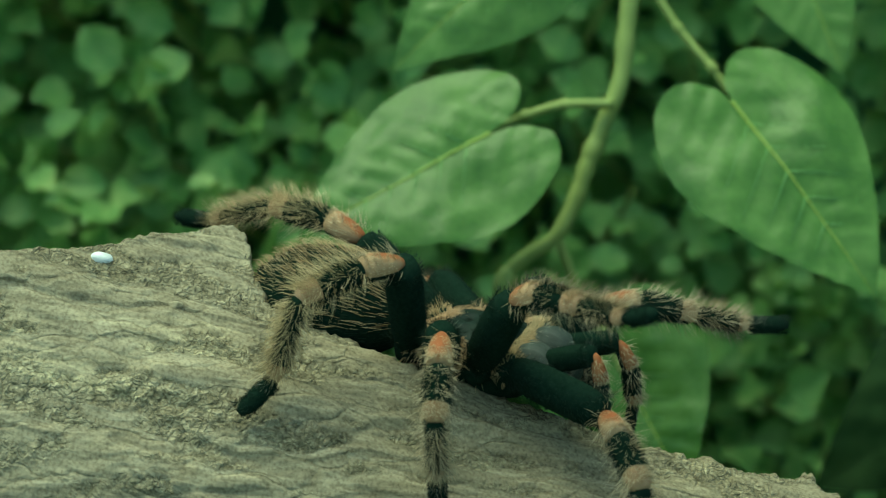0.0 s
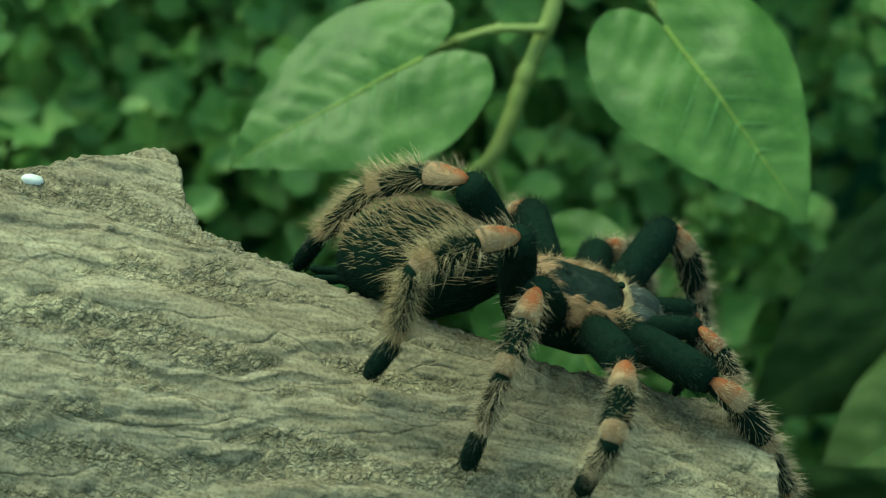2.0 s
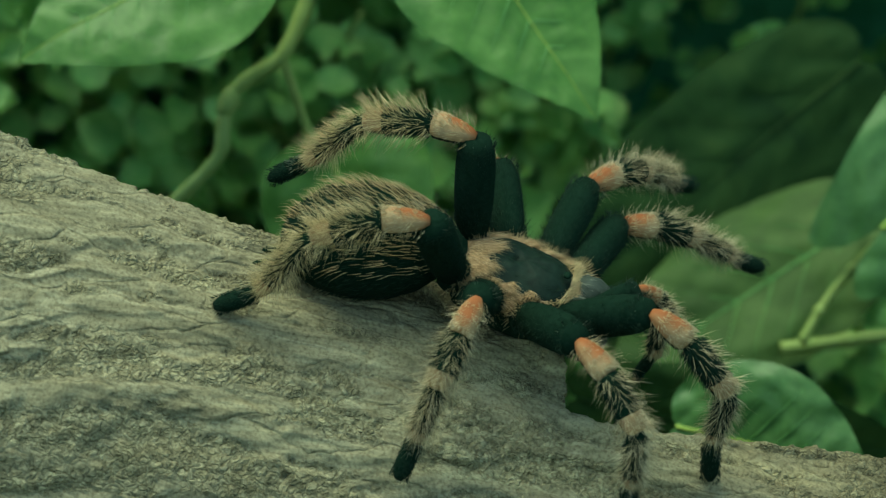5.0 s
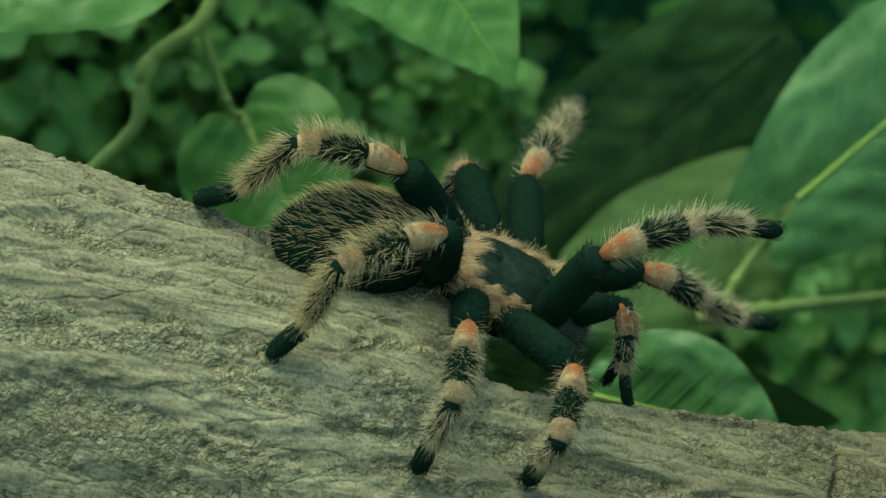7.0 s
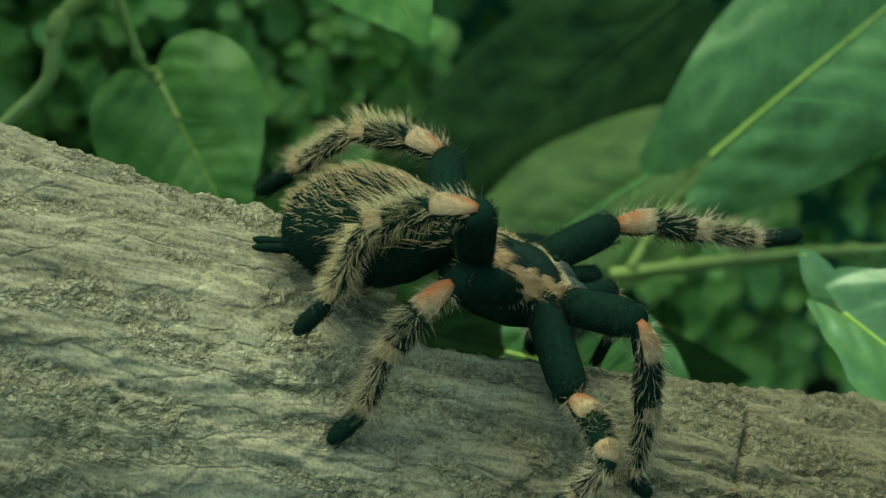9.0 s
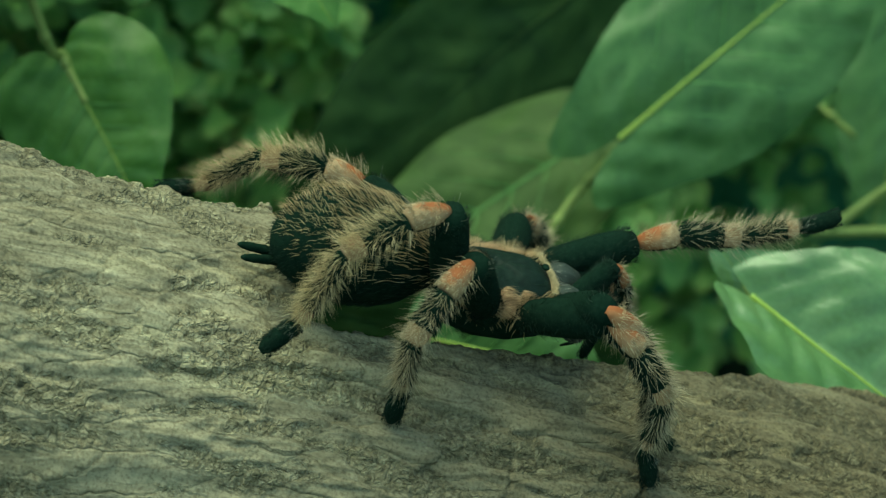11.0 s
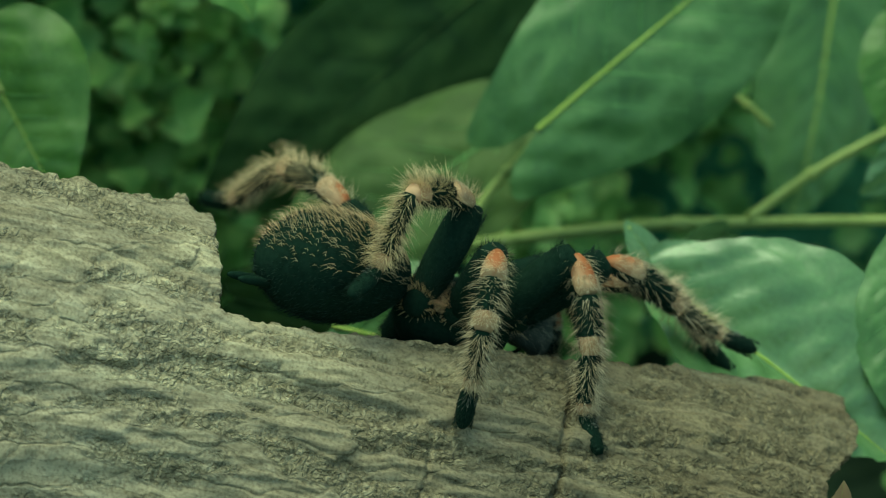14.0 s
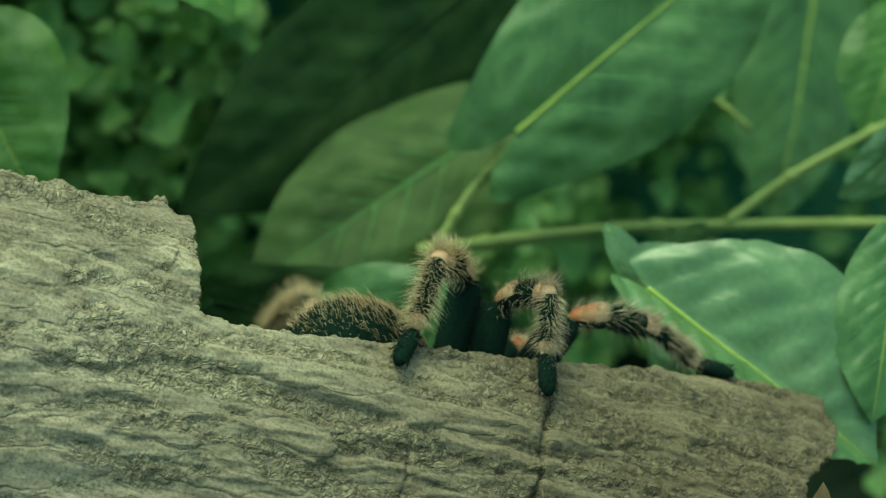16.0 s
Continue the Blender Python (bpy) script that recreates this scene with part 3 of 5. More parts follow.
def vine():
    leaf_rows = [
        ("heart", (-0.083, 0.1159, 0.1547), (-0.1342, 0.0955, 0.1305), 0.0527, leaf_green, 0.24, 20),
        ("heart", (-0.0182, 0.1232, 0.1609), (0.02, 0.0956, 0.1145), 0.0538, leaf_green, 0.18, -22),
        ("heart", (-0.0706, 0.1650, 0.2017), (-0.1136, 0.1450, 0.1682), 0.0420, leaf_green, 0.22, 8),
        ("heart", (-0.0083, 0.212, 0.2083), (0.0126, 0.183, 0.1573), 0.0414, leaf_green, 0.2, 0),
        ("heart", (-0.0553, 0.133, 0.0937), (-0.0312, 0.1075, 0.0537), 0.0517, leaf_green, 0.15, 10),
        ("big", (0.0396, 0.0724, 0.036), (0.0887, 0.0578, 0.0298), 0.0434, glossy_green, 0.06, 0),
        ("big", (0.0140, 0.1050, 0.0319), (0.1091, 0.0950, 0.0167), 0.0360, shade_green, 0.05, 30),
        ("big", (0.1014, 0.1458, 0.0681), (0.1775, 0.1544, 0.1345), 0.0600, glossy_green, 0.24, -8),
        ("big", (0.1036, 0.2288, 0.0973), (0.0058, 0.1934, 0.0266), 0.0598, shade_green, 0.04, -20),
        ("big", (0.1045, 0.1851, 0.0598), (0.0232, 0.1587, 0.0171), 0.0543, olive_green, 0.05, 25),
        ("broad", (0.1226, 0.0385, 0.0592), (0.1790, 0.0100, 0.0235), 0.0570, bright_green, 0.24, -30),
        ("big", (0.1250, 0.0515, 0.0545), (0.1138, 0.0558, 0.0712), 0.0100, bright_green, 0.08, 20),
        ("big", (0.1861, 0.0367, 0.0719), (0.1766, 0.0117, 0.0337), 0.0267, glossy_green, 0.14, 10),
        ("big", (0.2228, 0.1853, 0.0928), (0.2077, 0.1628, 0.0621), 0.0302, leaf_green, 0.12, 0),
        ("big", (0.2174, 0.1365, 0.0718), (0.1913, 0.1191, 0.057), 0.0192, bright_green, 0.1, -30),
        ("big", (0.2175, 0.2778, 0.0864), (0.1997, 0.2398, 0.0077), 0.0465, glossy_green, 0.05, -10),
        ("big", (0.1566, 0.1365, 0.0393), (0.1315, 0.1182, 0.0218), 0.0178, shade_green, 0.1, -10),
        ("big", (0.1428, -0.0607, 0.0307), (0.146, -0.0666, 0.0513), 0.0093, dry_mat, 0.06, 25),
    ]
    stem_rows = [
        (0.0026, [(-0.0449, 0.1546, 0.2095), (-0.0457, 0.1488, 0.1915), (-0.0473, 0.144, 0.1765), (-0.0493, 0.1397, 0.1631), (-0.0534, 0.1366, 0.1535), (-0.0582, 0.133, 0.1424), (-0.0613, 0.1302, 0.1338), (-0.0668, 0.1269, 0.1237), (-0.0746, 0.1253, 0.1186), (-0.0803, 0.1238, 0.1138), (-0.0826, 0.1215, 0.1067), (-0.0833, 0.1192, 0.0996), (-0.0862, 0.1177, 0.0949), (-0.0929, 0.1157, 0.0887), (-0.1026, 0.1129, 0.0802)]),
        (0.0014, [(-0.0507, 0.133, 0.1589), (-0.0639, 0.1331, 0.1591), (-0.0748, 0.1322, 0.1563), (-0.0861, 0.1307, 0.1516)]),
        (0.0014, [(-0.0438, 0.1498, 0.1944), (-0.033, 0.1444, 0.1777), (-0.0239, 0.141, 0.1671), (-0.0193, 0.1388, 0.1604)]),
        (0.0015, [(-0.0668, 0.1269, 0.1237), (-0.0642, 0.1275, 0.1156), (-0.0612, 0.1292, 0.1047), (-0.0587, 0.1311, 0.0976), (-0.056, 0.1342, 0.0958), (-0.055, 0.1329, 0.0934), (-0.0533, 0.131, 0.0907), (-0.0493, 0.1266, 0.0842)]),
        (0.0022, [(0.0745, 0.1542, 0.0291), (0.0845, 0.1546, 0.0301), (0.1013, 0.1552, 0.0322), (0.135, 0.1562, 0.0353), (0.1689, 0.1565, 0.0363), (0.2203, 0.1567, 0.0367)]),
        (0.0017, [(0.1664, 0.1567, 0.0368), (0.186, 0.161, 0.05), (0.2108, 0.1651, 0.0627), (0.2237, 0.1668, 0.068)]),
        (0.0015, [(0.0794, 0.1453, 0.0339), (0.0885, 0.1498, 0.048), (0.1042, 0.1551, 0.0644)]),
        (0.0012, [(0.1143, 0.0568, 0.0691), (0.1183, 0.0543, 0.0614), (0.1257, 0.0518, 0.0538)]),
        (0.0012, [(0.1537, 0.2003, 0.0743), (0.1678, 0.1971, 0.0644), (0.1802, 0.1939, 0.0545)]),
    ]
    names = {"heart": ("heart_leaf", "heart-shaped mid-green vine leaf with a pale midrib"), "big": ("broad_leaf", "broad glossy green leaf with a yellow-green midrib"),
             "broad": ("broad_leaf", "broad pale glossy leaf, puckered between its veins")}
    for kind, base, tip, width, mat, lobe, roll in leaf_rows:
        bm, mid, veins = large_leaf(kind, base, tip, width, lobe, roll, 0.026 if kind == "heart" else ((0.045 if kind == "broad" else 0.030) if mat == bright_green else 0.026), 0.034 if mat == bright_green else (0.030 if kind == "big" else 0.022), 0.5 if mat == bright_green and kind == "broad" else 0.0)
        name, label = names[kind]
        if mat == shade_green:
            label = "broad green leaf with deep shade put into its dark colour"
        if mat == dry_mat:
            name, label = "dry_leaf", "dry curled orange-brown leaf beside the log"
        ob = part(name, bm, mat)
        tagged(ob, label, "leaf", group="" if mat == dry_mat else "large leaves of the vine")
        rib = bmesh.new()
        n = len(mid)
        tube(rib, mid, [width * ((0.009 if kind == "heart" else 0.015) * (1 - 0.9 * k / n)) for k in range(n)], 6)
        part("midrib", rib, shade_green if mat == shade_green else (vein_green if mat == olive_green else rib_green), ob, "raised midrib, its green darkened for shade" if mat == shade_green else "yellow-green midrib")
        for pts in ([] if mat == bright_green else veins):
            rib = bmesh.new()
            tube(rib, pts, [width * 0.0042 * (1 - 0.16 * k) for k in range(len(pts))], 4)
            part("vein", rib, shade_green if mat == shade_green else vein_green, ob)
    for r, pts in stem_rows:
        bm = bmesh.new()
        line = smooth_line(pts, 6)
        tube(bm, line, [r * (1 - 0.25 * k / len(line)) * (1 + 0.18 * noise.noise((k * 0.35, r * 900, 0))) for k in range(len(line))], 10)
        stem = tagged(part("vine_stem", bm, stem_green), "smooth olive-green vine stem carrying leaves", "stem", group="stems of the vine")
        for k in (len(line) // 3, 2 * len(line) // 3):
            bm = bmesh.new()
            way = (line[k + 1] - line[k - 1]).normalized()
            tube(bm, [line[k] + way * (q * r) for q in (-1.6, -0.9, 0, 0.9, 1.6)], [r * q for q in (0.75, 1.0, 1.18, 1.02, 0.75)], 10)
            part("node", bm, stem_green, stem)


# ---- tarantula ----
# segment lengths in metres: femur, patella, tibia, metatarsus, tarsus
LENGTHS = {1: (0.02542, 0.01035, 0.01485, 0.014, 0.0105), 2: (0.0248, 0.01008, 0.01395, 0.0138, 0.0102), 3: (0.02232, 0.00945, 0.01305, 0.014, 0.01), 4: (0.02666, 0.01035, 0.01575, 0.019, 0.0105), 0: (0.01612, 0.00702, 0.009, 0.0001, 0.0085)}
HIPS = {1: (0.0113, 0.0086, -0.0023), 2: (0.0042, 0.0103, -0.0028), 3: (-0.0046, 0.0103, -0.0028), 4: (-0.0135, 0.0076, -0.0023), 0: (0.015, 0.00483, -0.0028)}


def spikes(bm, items, rnd, bend=0.0):
    """Fine tapered setae: (root, direction, length, radius[, way of the tip])."""
    for root, d, length, r, *rest in items:
        d = d.normalized()
        way = rest[0].normalized() if rest else d
        a = d.orthogonal().normalized()
        b = d.cross(a)
        lean = Vector((rnd.uniform(-1, 1), rnd.uniform(-1, 1), rnd.uniform(-1, 1))) * bend
        ring = [bm.verts.new(root + (a * math.cos(k * 2.0944) + b * math.sin(k * 2.0944)) * r) for k in range(3)]
        mid_c = root + d * (length * 0.5) + lean * length * 0.2
        mid = [bm.verts.new(mid_c + (a * math.cos(k * 2.0944) + b * math.sin(k * 2.0944)) * r * 0.8) for k in range(3)]
        tip = bm.verts.new(mid_c + (d + way * 1.5).normalized() * (length * 0.5) + lean * length * 0.4)
        for k in range(3):
            bm.faces.new((ring[k], ring[(k + 1) % 3], mid[(k + 1) % 3], mid[k]))
            bm.faces.new((mid[k], mid[(k + 1) % 3], tip))


def coat(length, radius, count, hair, lay, rnd, span=(0.03, 0.97), top=0.0, thick=0.00009):
    """Setae roots and directions round a leg segment along the x axis; top: how far round from its upper side they spread."""
    out = []
    for _ in range(count):
        u = rnd.uniform(*span)
        a = rnd.gauss(math.pi / 2, top) if top else rnd.uniform(0, 2 * math.pi)
        n = Vector((0, math.cos(a), math.sin(a)))
        d = Vector((lay * 0.7, 0, 0)) + n + Vector((rnd.gauss(0, 0.16), rnd.gauss(0, 0.16), rnd.gauss(0, 0.16)))
        way = Vector((lay * 1.5, 0, 0)) + n + Vector((rnd.gauss(0, 0.2), rnd.gauss(0, 0.2), rnd.gauss(0, 0.2)))
        out.append((Vector((u * length, 0, 0)) + n * radius * 0.96, d, hair * rnd.uniform(0.45, 1.0), thick * rnd.uniform(0.7, 1.2), way))
    return out


def profile(length, radii):
    n = len(radii) - 1
    return [(length * k / n, r) for k, r in enumerate(radii)]


def segment_mesh(kind, length, k, faded, seg=16):
    bm = bmesh.new()
    mm = 0.001 * k
    if kind == "femur":
        lathe(bm, profile(length, [2.6 * mm, 3.5 * mm, 3.9 * mm, 4.1 * mm, 4.2 * mm, 4.25 * mm, 4.2 * mm, 3.9 * mm, 2.9 * mm]), seg, 1.08)
        return mesh_of("femur", bm, [shell_black])
    if kind == "patella":
        lathe(bm, profile(length, [1.0 * mm, 1.8 * mm, 2.3 * mm, 2.6 * mm, 2.8 * mm, 2.95 * mm, 3.05 * mm, 3.05 * mm, 2.2 * mm]), seg, 1.05)
        for f in bm.faces:
            c = f.calc_center_median()
            edge = 0.5 * c.x / length
            f.material_index = 0 if c.z < (-0.7 - edge) * mm else 1
        return mesh_of("patella", bm, [shell_black, faded_mat if faded else orange_mat])
    if kind == "tibia":
        lathe(bm, profile(length, [2.0 * mm, 2.7 * mm, 2.9 * mm, 2.9 * mm, 2.85 * mm, 2.8 * mm, 2.8 * mm, 2.8 * mm, 2.75 * mm, 2.6 * mm, 1.7 * mm]), seg, 1.0)
        for f in bm.faces:
            c = f.calc_center_median()
            f.material_index = 1 if c.x > 0.66 * length and c.z > -1.3 * mm else 0
        return mesh_of("tibia", bm, [shell_black, buff_mat])
    if kind == "metatarsus":
        lathe(bm, profile(length, [1.5 * mm, 2.1 * mm, 2.2 * mm, 2.15 * mm, 2.1 * mm, 2.05 * mm, 2.0 * mm, 2.0 * mm, 1.95 * mm, 1.85 * mm, 1.2 * mm]), seg, 1.0)
        for f in bm.faces:
            c = f.calc_center_median()
            f.material_index = 1 if c.x > 0.82 * length and c.z > -1.2 * mm else 0
        return mesh_of("metatarsus", bm, [shell_black, buff_mat])
    lathe(bm, profile(length, [1.2 * mm, 1.8 * mm, 2.05 * mm, 2.15 * mm, 2.2 * mm, 2.15 * mm, 2.05 * mm, 1.7 * mm, 0.9 * mm]), seg, 0.9)
    return mesh_of("tarsus", bm, [shell_black])


def bristle_mesh(kind, length, k, shaggy, rnd):
    """Setae of a segment; the buff and the black ones keep to their zones."""
    bm = bmesh.new()
    mm = 0.001 * k
    long = 1 + 0.35 * min(0.8, max(0, shaggy - 1))
    if kind == "femur":
        sets = [(coat(length, 4.05 * mm, 1700, 0.0015 * k, 1.6, rnd, thick=0.00006), 0, 0.1),
                (coat(length, 4.0 * mm, 420, 0.0032 * k, 1.0, rnd, thick=0.00004), 0, 0.3),
                (coat(length, 3.2 * mm, 9, 0.0040 * k, 0.8, rnd, (0.86, 0.99), 0.8, 0.00004), 1, 0.3)]
        mats = [black_hair, grey_hair]
    elif kind == "patella":
        sets = [(coat(length, 2.55 * mm, 320, 0.0012 * k, 2.6, rnd, (0.25, 0.9), 0.75, 0.00004), 0, 0.0),
                (coat(length, 2.9 * mm, 420, 0.0017 * k, 2.2, rnd, (0.55, 0.98), 1.0, 0.00005), 1, 0.0),
                (coat(length, 2.6 * mm, int(70 + 50 * shaggy), 0.0050 * k, 0.7, rnd, (0.1, 0.95), thick=0.000045), 1, 0.35)]
        mats = [rust_hair, buff_hair]
    elif kind == "tibia":
        sets = [(coat(length, 2.7 * mm, int(230 * shaggy), 0.0060 * k * long, 0.8, rnd, (0.02, 0.97), thick=0.000048), 0, 0.4),
                (coat(length, 2.7 * mm, int(170 * shaggy), 0.0055 * k * long, 0.8, rnd, (0.02, 0.97), 0.7, 0.000048), 0, 0.4),
                (coat(length, 2.7 * mm, 420, 0.0022 * k, 1.6, rnd, (0.66, 0.97), 1.2, 0.00005), 0, 0.1),
                (coat(length, 2.8 * mm, 700, 0.0021 * k, 1.2, rnd, (0.02, 0.68), thick=0.00007), 1, 0.2)]
        mats = [pale_hair if shaggy > 1 else buff_hair, black_hair]
    elif kind == "metatarsus":
        sets = [(coat(length, 2.0 * mm, int(420 * shaggy), 0.0054 * k * long, 0.8, rnd, (0.02, 0.90), thick=0.000048), 0, 0.4),
                (coat(length, 2.0 * mm, int(210 * shaggy), 0.0052 * k * long, 0.8, rnd, (0.02, 0.90), 0.7, 0.000048), 0, 0.4),
                (coat(length, 1.8 * mm, 200, 0.0018 * k, 1.5, rnd, (0.82, 0.98), 1.2, 0.00005), 0, 0.1),
                (coat(length, 2.05 * mm, 600, 0.0018 * k, 1.3, rnd, (0.02, 0.81), thick=0.00007), 1, 0.2)]
        mats = [pale_hair if shaggy > 1 else buff_hair, black_hair]
    else:
        sets = [(coat(length, 2.0 * mm, 800, 0.0011 * k, 1.5, rnd, thick=0.00006), 0, 0.0),
                (coat(length, 1.9 * mm, 60, 0.0018 * k, 1.2, rnd, (0.0, 0.4), 0.9, 0.00004), 1, 0.2)]
        mats = [black_hair, grey_hair]
    marks = []
    for items, mat, bend in sets:
        spikes(bm, items, rnd, bend)
        marks.append((len(bm.faces), mat))
    bm.faces.ensure_lookup_table()
    start = 0
    for end, mat in marks:
        for f in range(start, end):
            bm.faces[f].material_index = mat
        start = end
    return mesh_of("bristles", bm, mats)


def carapace_parts(spider):
    # domed shield with a raised head
    bm = bmesh.new()
    nu, nv = 56, 24

    def rim(a):
        """The shield's outline: rounded behind, squared and narrower in front."""
        c, q = math.cos(a), math.sin(a)
        x = math.copysign(abs(c) ** (0.5 if c > 0 else 0.85), c) * (0.0143 if c > 0 else 0.0154)
        y = math.copysign(abs(q) ** 0.80, q) * 0.0122
        return x, y * (1 - 0.20 * max(0.0, x / 0.0137) ** 1.6)

    def dome(x, y, q):
        z = 0.0052 * (1 - q ** 2.6) - 0.0012
        z += 0.0013 * math.exp(-((x - 0.008) / 0.005) ** 2 - (y / 0.005) ** 2)
        return z - 0.0012 * math.exp(-((x + 0.002) / 0.0017) ** 2 - (y / 0.0017) ** 2)

    verts = []
    for i in range(nu):
        a = 2 * math.pi * i / nu
        ex, ey = rim(a)
        row = []
        for j in range(nv + 1):
            q = j / nv
            groove = 0.0005 * q * max(0, math.cos(a * 4)) * (1 - q) * 3
            row.append((ex * q, ey * q, dome(ex * q, ey * q, q) - groove))
        row.append((ex * 0.97, ey * 0.97, -0.0034))
        verts.append([bm.verts.new(p) for p in row])
    for i in range(nu):
        for j in range(nv + 1):
            bm.faces.new((verts[i][j], verts[i][j + 1], verts[(i + 1) % nu][j + 1], verts[(i + 1) % nu][j]))
    bm.faces.new([verts[i][nv + 1] for i in reversed(range(nu))])
    bmesh.ops.remove_doubles(bm, verts=bm.verts, dist=1e-6)

    def dark(x, y):
        edge = 0.0084 + 0.0007 * math.sin(x * 1300) + 0.0005 * math.sin(x * 3100 + 1)
        return -0.0076 + 0.0014 * math.sin(y * 900) < x < 0.0114 and abs(y) < edge

    for f in bm.faces:
        c = f.calc_center_median()
        f.material_index = 0 if dark(c.x, c.y) and c.z > -0.001 else 1
    shield = part("carapace", bm, [carapace_black, down_brown], spider, "glossy black shield with a buff margin")
    rnd = random.Random(11)
    bm = bmesh.new()
    items = []
    while len(items) < 9000:
        a = rnd.uniform(0, 2 * math.pi)
        q = rnd.uniform(0.25, 1.03)
        ex, ey = rim(a)
        x, y = ex * q, ey * q
        if dark(x, y):
            continue
        z = dome(x, y, min(q, 1)) - 0.0002
        flow = 0.55 * math.sin(x * 700 + y * 300)
        d = Vector((0.95, math.copysign(0.5, y) * min(1, abs(y) / 0.008) + 0.3 * flow, 0.22)) + Vector((rnd.gauss(0, 0.22), rnd.gauss(0, 0.22), rnd.gauss(0, 0.12)))
        if q > 0.95:
            d += Vector((ex * 20, ey * 40, -0.1))
        items.append((Vector((x, y, z)), d, rnd.uniform(0.0014, 0.0044) * (0.5 if x > 0.010 else 1.0), 0.00005, d * 0.8 + Vector((0.1, 0, -0.35))))
    spikes(bm, items, rnd, 0.2)
    part("fringe", bm, [fringe_hair], shield, "buff hairs round the shield")
    bm = bmesh.new()
    items = []
    for _ in range(1500):
        y = rnd.uniform(-0.0085, 0.0085)
        x = 0.0122 + rnd.uniform(-0.0011, 0.0014) - 0.0012 * (y / 0.0085) ** 2
        z = dome(x, y, min(0.98, x / 0.0143)) + 0.0001
        d = Vector((0.35 + rnd.gauss(0, 0.3), y * 40 + rnd.gauss(0, 0.35), 0.55))
        items.append((Vector((x, y, z)), d, rnd.uniform(0.0007, 0.0017), 0.00005))
    spikes(bm, items, rnd, 0.2)
    part("front_band", bm, [pale_hair], shield, "pale buff band of short hairs across the front")
    bm = bmesh.new()
    items = [(Vector((rnd.uniform(-0.007, 0.009), rnd.uniform(-0.006, 0.006), 0.0028)), Vector((0.8, rnd.gauss(0, 0.3), 0.35)), rnd.uniform(0.0008, 0.0018), 0.00006) for _ in range(500)]
    spikes(bm, items, rnd, 0.2)
    part("down", bm, [black_hair], shield)
    # eye hill
    bm = bmesh.new()
    bmesh.ops.create_uvsphere(bm, u_segments=14, v_segments=9, radius=0.0009, matrix=Matrix.Translation((0.0098, 0, 0.0043)) @ Matrix.Diagonal((1, 1.3, 0.7, 1)))
    part("eye_tubercle", bm, [shell_black], shield)
    # underside
    bm = bmesh.new()
    lathe(bm, [(-0.015, 0.003), (-0.012, 0.0078), (-0.004, 0.0102), (0.004, 0.0102), (0.011, 0.0082), (0.014, 0.003)], 20, 0.8)
    bmesh.ops.translate(bm, verts=bm.verts, vec=(0, 0, -0.0064))
    part("sternum", bm, [shell_black], spider, "black underside")
    # jaws
    for sgn in (-1, 1):
        bm = bmesh.new()
        lathe(bm, [(0, 0.0028), (0.0015, 0.0042), (0.004, 0.0049, 0.0004), (0.0075, 0.0050, 0.0001), (0.0105, 0.0044, -0.0008), (0.0128, 0.0030, -0.0018), (0.0138, 0.0012, -0.0026)], 18, 1.15)
        jaw = part("chelicera", bm, [grey_mat], spider, "grey hairy jaw")
        jaw.matrix_basis = pose(0.0112, sgn * 0.0044, -0.0014, 0, 24, sgn * 2)
        bm = bmesh.new()
        spikes(bm, coat(0.0128, 0.0047, 900, 0.0024, 1.5, rnd, (0.05, 0.95), thick=0.00005), rnd, 0.2)
        part("bristles", bm, [grey_hair], jaw)
        bm = bmesh.new()
        tube(bm, smooth_line([(0.0125, 0, -0.0028), (0.0132, 0, -0.0052), (0.0112, 0, -0.0080)], 4), [0.0008 * (1 - k / 9.5) + 0.0001 for k in range(9)], 8)
        part("fang", bm, [carapace_black], jaw)


